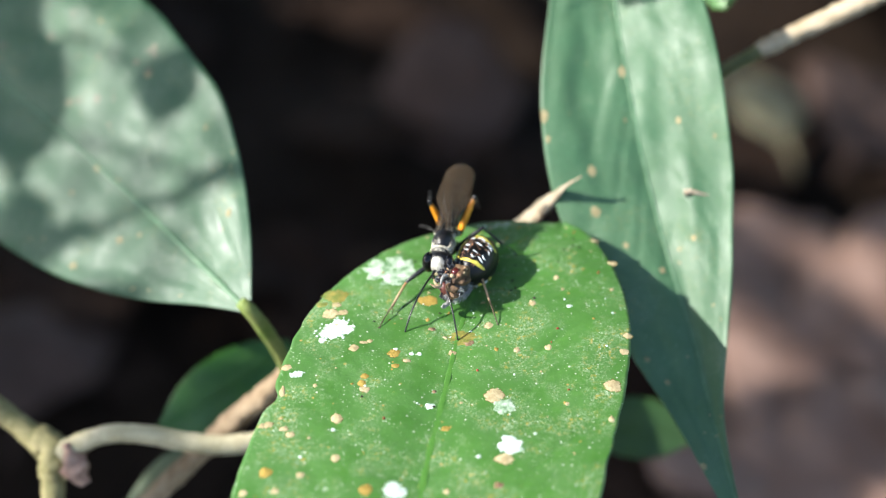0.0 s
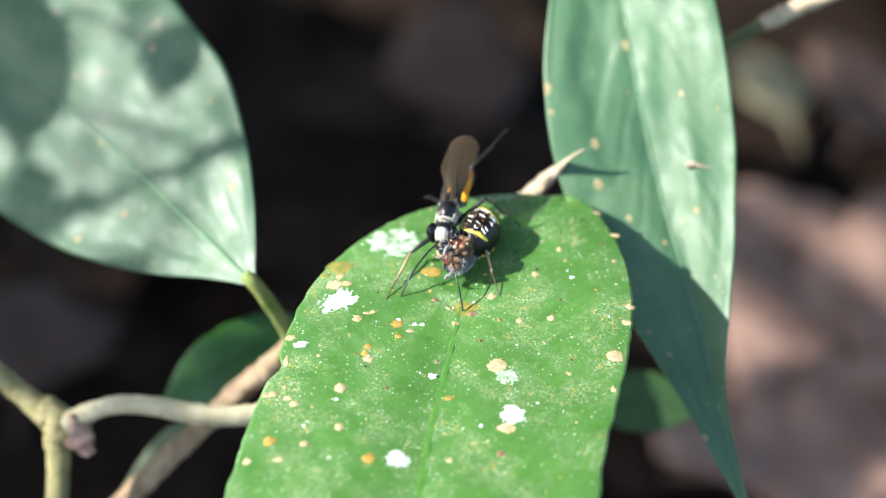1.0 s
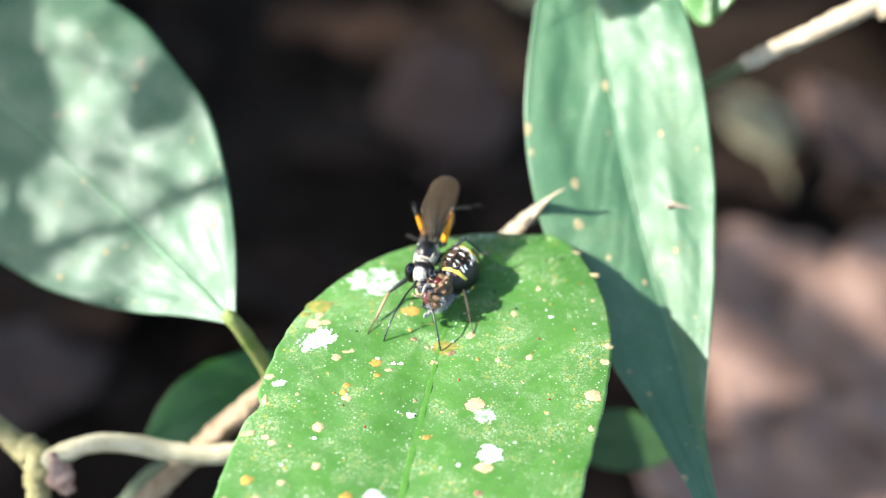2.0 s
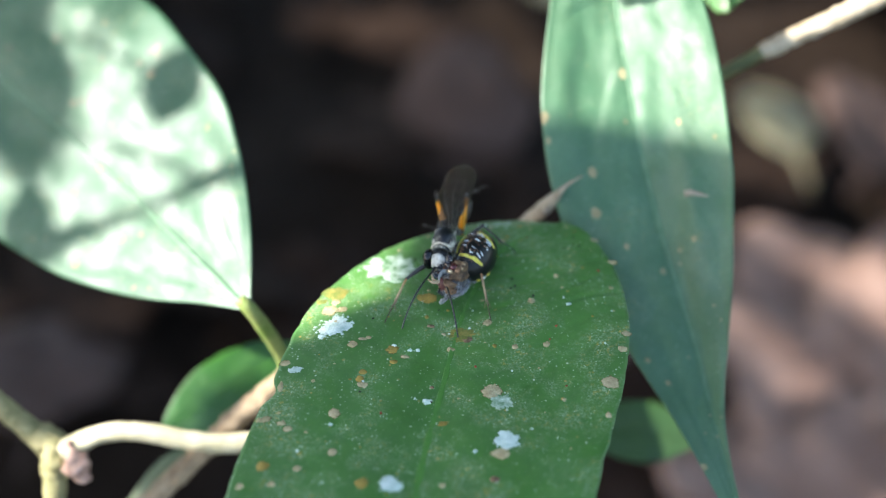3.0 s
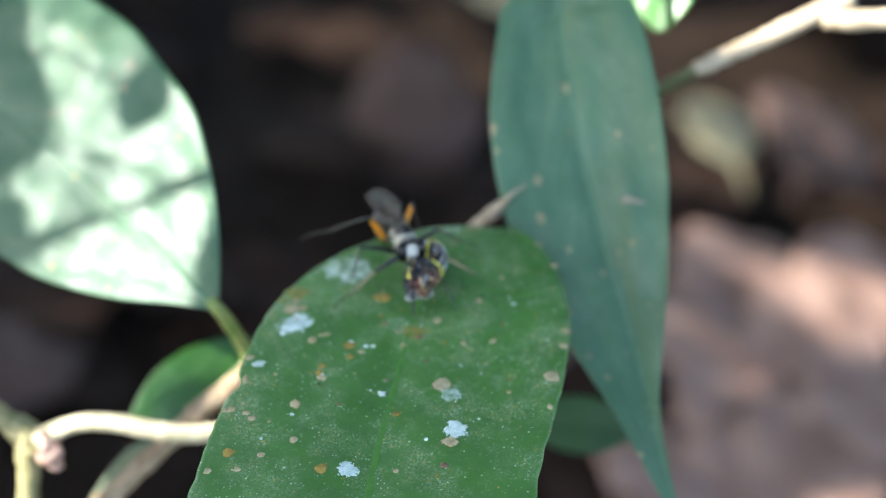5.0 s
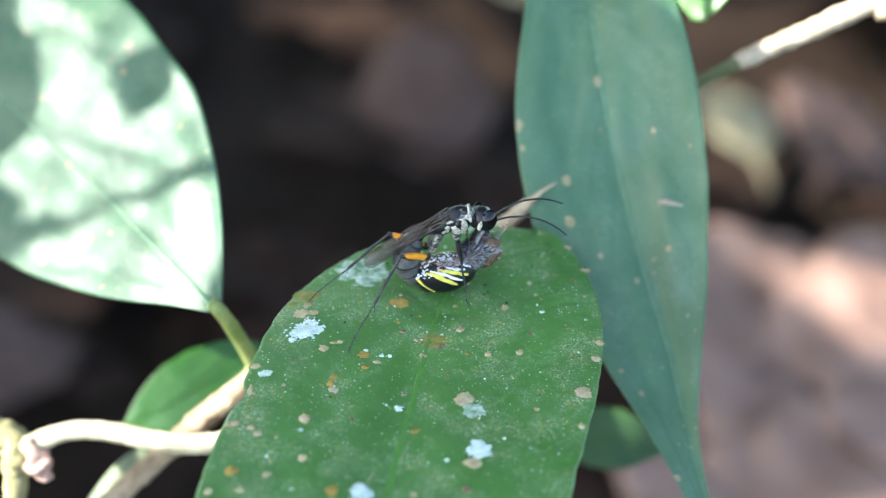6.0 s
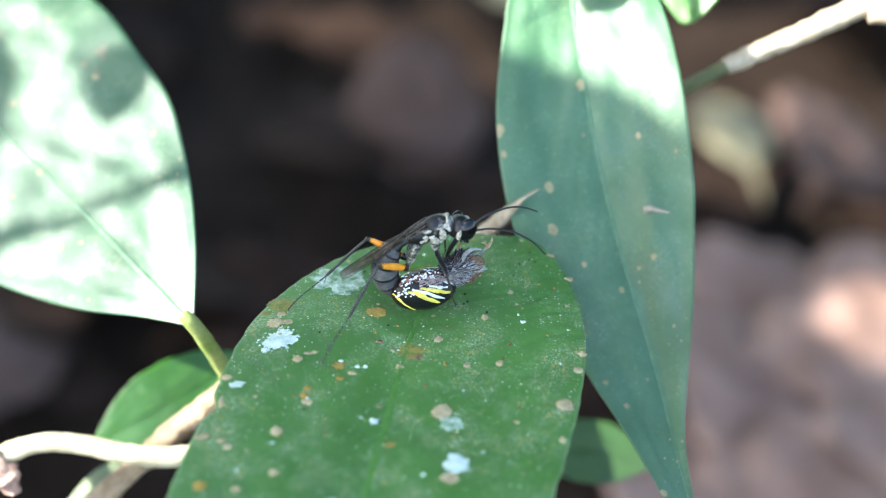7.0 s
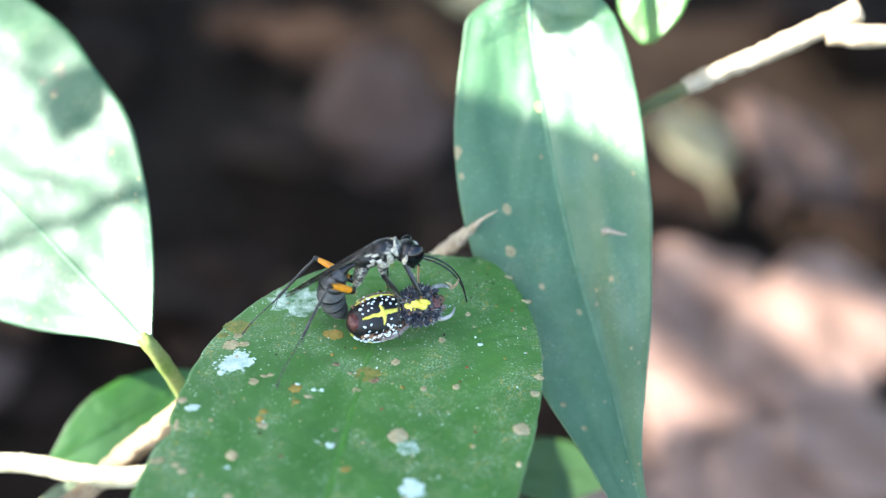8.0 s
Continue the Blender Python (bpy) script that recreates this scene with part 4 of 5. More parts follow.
    part("face", bm, WASP_SILVER, head, "silvery white face", grow=SKULL)
    bm = bmesh.new()
    ball(bm, (0.46, 0, -0.85), (0.38, 0.55, 0.36), None, 16, 10, 0.1, 3)
    part("lip", bm, WASP_CREAM, head, "cream lip shield", grow=SKULL)

    feelers = {}
    for sign in (-1, 1):
        bm = bmesh.new()
        tube(bm, [(-0.1, 0, 0), (0.5, 0, 0.05), (0.9, 0, 0.1)], [0.15, 0.2, 0.12], 8, 8)
        bend = [Vector((0.85, 0, 0.1)), Vector((2.4, 0, 0.7)), Vector((4.4, 0, 1.0)), Vector((6.3, 0, 0.8)), Vector((7.9, 0, 0.2)), Vector((9.2, 0, -0.6))]
        tube(bm, bend, [0.13 - 0.008 * k for k in range(6)], 8, 60)
        feelers[sign] = part("antenna", bm, WASP_BLACK, head)

    # the abdomen hangs from the waist and curls under; its own space begins there
    curl = [Vector(p) for p in ((0, 0, 0), (-1.1, 0, 0.0), (-2.4, 0, -0.5), (-3.9, 0, -1.9), (-4.6, 0, -3.8), (-4.5, 0, -5.6), (-3.9, 0, -7.0))]
    fat = [0.26, 0.48, 1.2, 1.55, 1.5, 1.1, 0.25]
    bm = tube(bmesh.new(), [spline(curl, 0.24 * k / 3) for k in range(4)], [spline(fat, 0.24 * k / 3) for k in range(4)], 16, 12)
    abdomen = part("abdomen", bm, WASP_BLACK, wasp, "grey-banded curled abdomen")
    for k in range(6):
        u0, u1 = 0.20 + 0.133 * k, min(1.0, 0.20 + 0.133 * (k + 1.12))
        us = [u0 + (u1 - u0) * i / 5 for i in range(6)]
        grow = [0.90, 0.97, 1.0, 1.02, 1.05, 1.04]
        bm = tube(bmesh.new(), [spline(curl, u) for u in us], [spline(fat, u) * g for u, g in zip(us, grow)], 22, 10)
        seg = part("segment", bm, WASP_GREY, abdomen)
        us = [u1 - 0.03, u1 - 0.018, u1 - 0.004]
        bm = tube(bmesh.new(), [spline(curl, u) for u in us], [spline(fat, u) * 1.06 for u in us], 22, 4)
        part("band", bm, WASP_BLACK, abdomen)
    wings = [wasp_wing(sign, wasp) for sign in (-1, 1)]
    legs = {(kind, sign): wasp_leg(kind, sign, wasp) for kind in HIPS for sign in (1, -1)}
    return wasp, head, feelers, abdomen, legs, wings


BELLY = Vector((3.85, 2.75, 2.4))


def belly_point(x, turn, out=1.0):
    """A place on the prey's abdomen: x from -1 (rear) to 1, turn in degrees about its axis from the back."""
    r = math.sqrt(max(0.0, 1 - x * x))
    a = radians(turn)
    return Vector((BELLY.x * x, BELLY.y * r * math.sin(a), BELLY.z * r * math.cos(a))) * out


def belly_strip(bm, points, halfs, out=1.025, steps=16):
    """A raised band of colour along a line on the abdomen, points as (x, turn)."""
    pts = [Vector((p[0], p[1], 0)) for p in points]
    prev = None
    rows = []
    for i in range(steps + 1):
        p = spline(pts, i / steps)
        q0, q1 = spline(pts, max(0, i / steps - 0.02)), spline(pts, min(1, i / steps + 0.02))
        c = belly_point(p.x, p.y)
        way = (belly_point(q1.x, q1.y) - belly_point(q0.x, q0.y)).normalized()
        normal = Vector((c.x / BELLY.x ** 2, c.y / BELLY.y ** 2, c.z / BELLY.z ** 2)).normalized()
        side = way.cross(normal).normalized()
        w = spline(halfs, i / steps)
        row = []
        for t, lift in ((-1, -0.05), (-0.6, 0.07), (0, 0.1), (0.6, 0.07), (1, -0.05)):
            g = 1 + 0.7 * noise.noise(c * 1.9 + Vector((t * 0.6, 0, 0)))
            q = c + side * w * t * g
            k = 1 / math.sqrt((q.x / BELLY.x) ** 2 + (q.y / BELLY.y) ** 2 + (q.z / BELLY.z) ** 2)
            row.append(bm.verts.new(q * k + normal * lift))
        rows.append(row)
    for a, b in zip(rows, rows[1:]):
        for j in range(4):
            bm.faces.new((a[j], b[j], b[j + 1], a[j + 1]))
    return bm


def build_spider():
    prey = holder("spider", "limp black spider with yellow stripes and white dots", "spider")
    bm = bmesh.new()
    ball(bm, (0, 0, 0), BELLY, u=40, v=28, lumps=0.03, seed=3)
    abdomen = part("abdomen", bm, SPIDER_BLACK, prey, "black abdomen with yellow and white markings")
    strips = (((-0.55, 4), (0.0, 2), (0.62, 0)), [0.14, 0.30, 0.26]), (((0.0, -26), (0.06, -10), (0.08, 12), (0.05, 24)), [0.08, 0.26, 0.26, 0.08]), \
        (((-0.6, 62), (0.0, 58), (0.6, 52)), [0.18, 0.22, 0.16]), (((-0.95, -80), (-0.85, -110), (-0.7, -135), (-0.4, -165)), [0.08, 0.14, 0.14, 0.1]), \
        (((-0.52, -92), (-0.28, -102), (0.02, -122), (0.35, -148)), [0.14, 0.30, 0.36, 0.14]), (((-0.15, -88), (0.1, -97), (0.4, -108), (0.72, -128)), [0.12, 0.24, 0.30, 0.16]), \
        (((-0.50, 66), (-0.42, 95), (-0.34, 130), (-0.25, 165)), [0.08, 0.28, 0.24, 0.1]), (((0.70, 66), (0.74, 105), (0.70, 140), (0.6, 175)), [0.12, 0.26, 0.28, 0.16])
    for pts, halfs in strips:
        part("yellow_stripe", belly_strip(bmesh.new(), pts, halfs), SPIDER_YELLOW, abdomen, "yellow stripe")
    whites = (((-0.33, -90), (-0.08, -100), (0.2, -116), (0.52, -138)), [0.08, 0.19, 0.20, 0.08]), (((0.12, -86), (0.38, -95), (0.66, -102)), [0.08, 0.17, 0.12]), (((0.5, -74), (0.68, -84), (0.85, -95)), [0.08, 0.15, 0.1])
    for pts, halfs in whites:
        part("white_stripe", belly_strip(bmesh.new(), pts, halfs), SPIDER_WHITE, abdomen, "white stripe")
    part("rust_band", belly_strip(bmesh.new(), ((-0.7, -54), (-0.2, -56), (0.3, -60), (0.85, -74)), [0.10, 0.22, 0.24, 0.14]), SPIDER_RUST, abdomen, "rust-brown hairy band")
    tufts = bmesh.new()
    rng = random.Random(17)
    for k in range(190):
        x, a = rng.uniform(-0.2, 0.95), rng.gauss(-76, 9)
        c, n = belly_point(x, a), belly_point(x, a).normalized()
        tube(tufts, [c, c + n * 0.12 + Vector((0.18, 0, 0)), c + n * 0.2 + Vector((0.42, 0, 0))], [0.05, 0.04, 0.01], 4, 2)
    tagged(part("hair_tuft", tufts, SPIDER_PINK, abdomen, "pale pinkish hairs"), kind="stuff")
    bm = bmesh.new()
    ball(bm, belly_point(-0.9, 10, 0.86), (0.75, 1.05, 0.95), u=18, v=12, lumps=0.25)
    part("rear_patch", bm, SPIDER_RED, abdomen, "dark red rear patch")
    dots = bmesh.new()
    rng = random.Random(11)
    for side in (-1, 1):
        # dots in loose rows to each side of the yellow cross
        for row, turn in enumerate((20, 30, 40, 50)):
            for k in range(7 - row):
                x = -0.55 + 0.19 * k + 0.07 * row + rng.uniform(-0.05, 0.05)
                if abs(x - 0.06) < 0.12 and turn < 30 or rng.random() < 0.25:
                    continue
                r = rng.uniform(0.07, 0.15)
                c = belly_point(x, side * (turn + rng.uniform(-4, 4)), 1.01)
                ball(dots, c, (r * rng.uniform(1.0, 2.1), r * rng.uniform(0.8, 1.1), r * 0.7), Euler((0, 0, rng.uniform(-0.9, 0.9))).to_matrix(), 10, 6)
    for k in range(5):
        for low, high in ((72, 90), (102, 122), (134, 152)):
            x = -0.18 + 0.18 * k + rng.uniform(-0.06, 0.06)
            low += rng.uniform(-5, 5)
            if rng.random() < 0.75:
                belly_strip(dots, ((x, low), (x + rng.uniform(-0.05, 0.08), (low + high) / 2), (x + 0.04, high)), [0.02, rng.uniform(0.05, 0.1), 0.02], steps=6)
    for k in range(26):
        r = rng.uniform(0.07, 0.13)
        ball(dots, belly_point(rng.uniform(-0.88, -0.3), rng.uniform(-112, -62), 1.01), (r * rng.uniform(1, 1.8), r, r), None, 8, 5)
    for k in range(46):
        r = rng.uniform(0.06, 0.13)
        ball(dots, belly_point(rng.uniform(-0.6, 0.5), rng.uniform(-68, -44), 1.012), (r * rng.uniform(1, 2.2), r, r), Euler((0, 0, rng.uniform(-0.8, 0.8))).to_matrix(), 8, 5)
    flecks = bmesh.new()
    for k in range(170):
        ball(flecks, belly_point(rng.uniform(-0.7, 0.8), rng.choice((rng.uniform(-72, -42), rng.uniform(40, 150))), 1.006), (rng.uniform(0.08, 0.22), 0.08, 0.08), Euler((0, 0, rng.uniform(-1, 1))).to_matrix(), 8, 5)
    tagged(part("rust_stipple", flecks, SPIDER_RUST, abdomen, "rust-coloured flecks"), kind="stuff")
    tagged(part("white_stipple", dots, SPIDER_WHITE, abdomen, "rows of small white dots"), kind="stuff")

    # the front body: dark, with a coat of pointed scales over the back and long hairs on the flank
    middle, half = Vector((4.9, 0, 0.8)), Vector((2.45, 2.0, 1.7))

    def front_point(along, turn, out=1.0):
        r = math.sqrt(max(0.0, 1 - along * along))
        return middle + Vector((half.x * along, half.y * r * math.sin(turn), half.z * r * math.cos(turn))) * out

    bm = bmesh.new()
    ball(bm, middle, half * 0.95, u=36, v=24, lumps=0.12, seed=5)
    tube(bm, [(2.6, 0, 0.1), (3.1, 0, 0.3), (3.7, 0, 0.5)], [0.9, 0.8, 1.1], 14, 8)
    front = part("cephalothorax", bm, SPIDER_HAIR, prey, "dark hairy front body")

    def scale_coat(count, low, high, length, fat):
        coat = bmesh.new()
        for k in range(count):
            along, turn = rng.uniform(-0.95, 0.72), rng.choice((-1, 1)) * rng.uniform(low, high)
            c = front_point(along, turn, 0.97)
            n = (c - middle).normalized()
            way = (n + Vector((rng.uniform(-0.5, 0.9), rng.uniform(-0.5, 0.5), rng.uniform(-0.5, 0.3)))).normalized()
            d = length * rng.uniform(0.7, 1.25)
            tube(coat, [c, c + way * d * 0.35, c + way * d * 0.7, c + way * d], [fat * 0.6, fat, fat * 0.8, 0.02], 6, 5, flat=0.6)
        return coat

    tagged(part("scaly_coat", scale_coat(190, 0.28, 1.6, 0.75, 0.17), SPIDER_SCALE, front, "blue-black pointed scales"), kind="stuff")
    tagged(part("pale_scale_coat", scale_coat(70, 0.3, 1.7, 0.75, 0.10), SPIDER_PALE, front, "grey scale tips"), kind="stuff")
    tagged(part("rust_scale_coat", scale_coat(36, 0.2, 1.5, 0.6, 0.10), SPIDER_RUST, front, "rust-brown scale tips"), kind="stuff")
    bm = bmesh.new()
    for x, y, r in ((3.6, 0.05, 0.34), (4.1, -0.2, 0.42), (4.45, 0.25, 0.4), (4.9, 0.0, 0.46), (5.3, -0.35, 0.34), (5.35, 0.3, 0.36), (5.8, 0.05, 0.3)):
        c = front_point((x - middle.x) / half.x, y / half.y, 1.0)
        ball(bm, c, (r * 1.25, r, r * 0.45), None, 12, 8, 0.6, x)
    part("yellow_patch", bm, SPIDER_YELLOW, front, "pale yellow back patch")
    bm = bmesh.new()
    ball(bm, (6.75, 0.0, 1.45), (0.72, 0.95, 0.72), u=18, v=12, lumps=0.15, seed=4)
    part("eye_region", bm, SPIDER_RED, front, "dark red-brown face")
    for sign in (-1, 1):
        for x, y, z, r in ((7.3, 0.25, 1.7, 0.17), (7.15, 0.62, 1.75, 0.14), (6.7, 0.7, 2.0, 0.13)):
            bm = bmesh.new()
            ball(bm, (x, sign * y, z), (r, r, r), u=10, v=8)
            part("eye", bm, WASP_EYE, front, "small glossy eye")
        bm = tube(bmesh.new(), [(6.7, sign * 0.45, 0.9), (7.35, sign * 0.5, 0.5), (7.5, sign * 0.4, -0.2), (7.2, sign * 0.3, -0.6)], [0.45, 0.5, 0.38, 0.1], 12, 14, 0.15, sign)
        part("jaw", bm, SPIDER_FLESH, front, "brown jaw")
        bm = tube(bmesh.new(), [(6.2, 1.3, 0.7), (7.0, 1.9, 1.0), (8.0, 1.9, 1.0), (8.7, 1.4, 1.0)] if sign > 0 else [(6.2, -1.3, 0.9), (7.2, -1.9, 1.5), (8.3, -1.6, 1.5), (8.9, -0.7, 0.9)], [0.26, 0.27, 0.2, 0.07], 10, 20, 0.15, sign + 3)
        curled = part("feeler_leg", bm, SPIDER_PALE, front, "short pale curled leg")
        if sign > 0:
            bm = tube(bmesh.new(), [(8.5, 1.5, 1.0), (9.0, 1.6, 1.05), (9.5, 1.9, 1.3), (9.7, 2.4, 1.7)], [0.17, 0.2, 0.16, 0.06], 9, 14, 0.2, 8)
            tube(bm, [(8.9, 1.55, 1.05), (8.7, 1.9, 1.6), (8.2, 2.2, 1.9)], [0.15, 0.15, 0.06], 8, 10, 0.2, 9)
            part("foot", bm, SPIDER_CREAM, curled, "tan curled foot")

    # the flank from which the legs are torn: a dark wet hollow, ragged hip joints round it
    bm = bmesh.new()
    ball(bm, (5.2, 0.95, 0.05), (1.75, 1.1, 1.3), u=30, v=20, lumps=0.4, seed=9)
    part("torn_side", bm, SPIDER_FLESH, front, "rust and brown torn flank")
    bm = bmesh.new()
    ball(bm, (5.75, 1.75, 0.15), (0.62, 0.5, 0.5), u=18, v=12, lumps=0.3, seed=6)
    part("wound", bm, SPIDER_WET, front, "dark red wet wound")
    for k in range(9):
        a = 0.7 * k + rng.uniform(-0.15, 0.15)
        base = Vector((5.7 + 0.75 * math.cos(a), 1.5, 0.15 + 0.75 * math.sin(a)))
        out = Vector((math.cos(a) * 0.8, rng.uniform(0.5, 0.9), math.sin(a) * 0.8)).normalized()
        d, r = rng.uniform(0.45, 0.8), rng.uniform(0.16, 0.3)
        bm = tube(bmesh.new(), [base - out * 0.3, base + out * d * 0.4, base + out * d * 0.8, base + out * d], [r * 0.8, r * 1.1, r, r * 0.55], 10, 12, 0.4, k)
        part("hip_stump", bm, (SPIDER_CREAM, SPIDER_CREAM, SPIDER_RUST)[k % 3], front, "ragged hip joint")
    bristles = bmesh.new()
    for k in range(800):
        a, b = rng.uniform(0, 6.283), rng.uniform(-0.96, 0.98)
        if math.sin(a) > -0.15 or abs(math.cos(a)) > 0.9:
            continue
        c = front_point(b, a, 0.95)
        n = (c - middle).normalized()
        d = rng.uniform(0.35, 0.75)
        tube(bristles, [c, c + n * 0.5 * d + Vector((0.25 * d, 0, -0.1)), c + n * 0.7 * d + Vector((0.8 * d, 0, -0.2))], [0.034, 0.026, 0.006], 4, 2)
    for k in range(40):
        c = Vector((6.6 + rng.uniform(0, 0.7), rng.uniform(-1.2, 0.4), rng.uniform(-0.9, 0.5)))
        d = Vector((rng.uniform(0.3, 0.8), rng.uniform(-0.3, 0.4), rng.uniform(-0.5, 0.1)))
        tube(bristles, [c, c + d * 0.5 + Vector((0, 0, 0.05)), c + d], [0.05, 0.04, 0.01], 4, 2)
    tagged(part("hair_cover", bristles, SPIDER_SILVER, front, "fine pale hairs"), kind="stuff")
    return prey, front


# ---- unseen leaves overhead, placed to throw the dappled shade ----
SHADE_FAR = 430.0
EDGE_WAY = Vector((33, 28, 0)).normalized()
EDGE_OUT = Vector((28, -33, 0)).normalized()


def overhead(x, y, z=0.0, far=SHADE_FAR):
    """The place far up the sunlight from a point that it shades."""
    return Vector((x, y, z)) - SUN_WAY * far


def shade_branch():
    """A bough that the wind swings across the sun."""
    bough = holder("leafy_bough", "leafy green bough overhead that shades the leaf", "branch")
    rng = random.Random(21)
    start = Vector((-30, 9, 0))
    stem = [overhead(*(start + EDGE_WAY * a + EDGE_OUT * 75)) - Vector((0, 0, 6)) for a in (-330, -200, -80, 0, 60)]
    part("stem", tube(bmesh.new(), stem, [4.5, 3.6, 2.8, 2.2, 1.2], 10, 30, 0.15), GREEN_BARK, bough)

    def leaf(c, way, half, w):
        up = -SUN_WAY + Vector((rng.uniform(-0.2, 0.2), rng.uniform(-0.2, 0.2), rng.uniform(-0.2, 0.2)))
        pts = [overhead(*(c + way * (half * k / 2)), far=SHADE_FAR + rng.uniform(-8, 8)) for k in (-2, -1, 0, 1, 2)]
        shape = blade_shape(pts, [1, w * 0.85, w, w * 0.8, 0.5], [1, w * 0.85, w, w * 0.8, 0.5], up, (0.08, 0.08), 0.05, 9, 0.2, 1.5, 0.06, rng.uniform(0, 50))
        part("leaf", blade(shape, 16, 8, 0.3), SMALL_LEAF, bough)

    for out, shift in ((24, 0), (50, 12), (78, 4), (108, 10), (138, 0)):
        for along in (-140, -95, -50, -5, 26):
            nearer = 7 if out == 24 and along < 20 else 0
            leaf(start + EDGE_WAY * (along + shift) + EDGE_OUT * (out - nearer), EDGE_WAY, 36, 21)
    for out in (22, 55, 88, 121):
        leaf(start + EDGE_WAY * 50 + EDGE_OUT * out, EDGE_OUT, 36, 19)
    leaf(start + EDGE_WAY * 82 + EDGE_OUT * 66, EDGE_OUT, 36, 14)
    leaf(start + EDGE_WAY * 84 + EDGE_OUT * 112, EDGE_OUT, 34, 14)
    return bough


def ground_bough():
    """Unseen bough, added to windward to swing shade over the sunlit-coloured ground leaves."""
    bough = holder("leafy_bough", "unseen leafy bough added to shade the ground", "branch")
    far = 480.0
    middle = Vector((-166, 138, 0))
    part("stem", tube(bmesh.new(), [overhead(*(middle + Vector((x, 0.1 * x, 0))), far=far + 5) for x in (-260, -160, -60, 20)], [5, 4, 3, 1.5], 10, 24, 0.12), GREEN_BARK, bough)
    for i, x in enumerate((-36, -12, 12, 36)):
        for j, y in enumerate((-48, 0, 48)):
            c = middle + Vector((x + 4 * (j % 2), y, 0))
            pts = [overhead(*(c + Vector((0, 30 * k / 2, 0))), far=far + 3 * ((i + j) % 3)) for k in (-2, -1, 0, 1, 2)]
            shape = blade_shape(pts, [1, 11, 13, 10, 0.5], [1, 11, 13, 10, 0.5], -SUN_WAY, (0.08, 0.08), 0.05, 9, 0.2, 1.2, 0.06, x + y)
            part("leaf", blade(shape, 16, 8, 0.3), SMALL_LEAF, bough)
    return bough


def sprig():
    """A still sprig whose leaves and stems dapple the ovate leaf."""
    twig = holder("leafy_sprig", "thin leafy sprig overhead", "branch")
    far = 340.0
    lines = (((-170, 8), (-120, 16), (-75, 22.5), (-60.5, 24.2), (-52, 24.8), (-43, 25.5), (-33, 25.8), (-24, 26.4), (-12, 27.4)), [2.6, 2.4, 2.2, 1.7, 0.9, 0.8, 1.3, 1.5, 0.6]), \
        (((-75, 22.5), (-66, 34), (-58, 40), (-53, 38.4), (-47, 35.6), (-43, 33.8), (-36.8, 30.6), (-31, 27)), [1.2, 0.9, 0.7, 0.6, 0.55, 0.5, 0.55, 0.7]), \
        (((-66, 34), (-56, 50), (-42, 52), (-34, 46), (-27, 41)), [0.9, 0.7, 0.5, 0.45, 0.4])
    part("limb", tube(bmesh.new(), [(-614, -8, 160), (-570, -2, 182), (-515, 2, 205), overhead(-170, 8, far=far)], [7, 6, 4.5, 2.6], 8, 30, 0.1), GREEN_BARK, twig)
    for k, (pts, radii) in enumerate(lines):
        part("stem", tube(bmesh.new(), [overhead(*p, far=far) for p in pts], radii, 8, 40, 0.1, k), GREEN_BARK, twig)
    for x, y, a, half, w, high in ((-58, 45.5, 46, 15, 6.8, far), (-70, 27, 40, 8, 4.0, far), (-27.5, 41, 34, 8.6, 4.0, far), (-52, 60, 40, 12, 6, far), (54, 50, 30, 8, 4.5, 150.0)):
        way = Vector((math.cos(radians(a)), math.sin(radians(a)), 0))
        c = Vector((x, y, 0))
        pts = [overhead(*(c + way * (half * i / 2)).xy, far=high) for i in (-2, -1, 0, 1, 2)]
        shape = blade_shape(pts, [0.5, w * 0.8, w, w * 0.8, 0.4], [0.5, w * 0.8, w, w * 0.8, 0.4], -SUN_WAY, (0.1, 0.1), 0.05, 6, 0.1, 0.3, 0.08, x)
        part("leaf", blade(shape, 20, 10, 0.3), SMALL_LEAF, twig)


def swinging_spray():
    """Unseen spray, added to shade the low leaf and forked stem before swinging off."""
    spray = holder("leafy_spray", "unseen leafy spray added overhead to shade the low leaf", "branch")
    far = 330.0
    part("stem", tube(bmesh.new(), [overhead(x, y, far=far + 4) for x, y in ((-260, -60), (-190, -30), (-120, -8), (-70, 4))], [2.4, 2.0, 1.6, 0.8], 8, 24, 0.1), GREEN_BARK, spray)
    for x, y, a, half, w in ((-66, 10, 20, 15, 7), (-82, 5, 12, 14, 5), (-76, -8, 30, 14, 6), (-112, -14, 20, 18, 7)):
        way = Vector((math.cos(radians(a)), math.sin(radians(a)), 0))
        c = Vector((x, y, 0))
        pts = [overhead(*(c + way * (half * i / 2)).xy, far=far) for i in (-2, -1, 0, 1, 2)]
        shape = blade_shape(pts, [0.5, w * 0.85, w, w * 0.8, 0.3], [0.5, w * 0.85, w, w * 0.8, 0.3], -SUN_WAY, (0.1, 0.1), 0.05, 6, 0.1, 0.5, 0.05, x)
        part("leaf", blade(shape, 16, 8, 0.3), SMALL_LEAF, spray)
    return spray


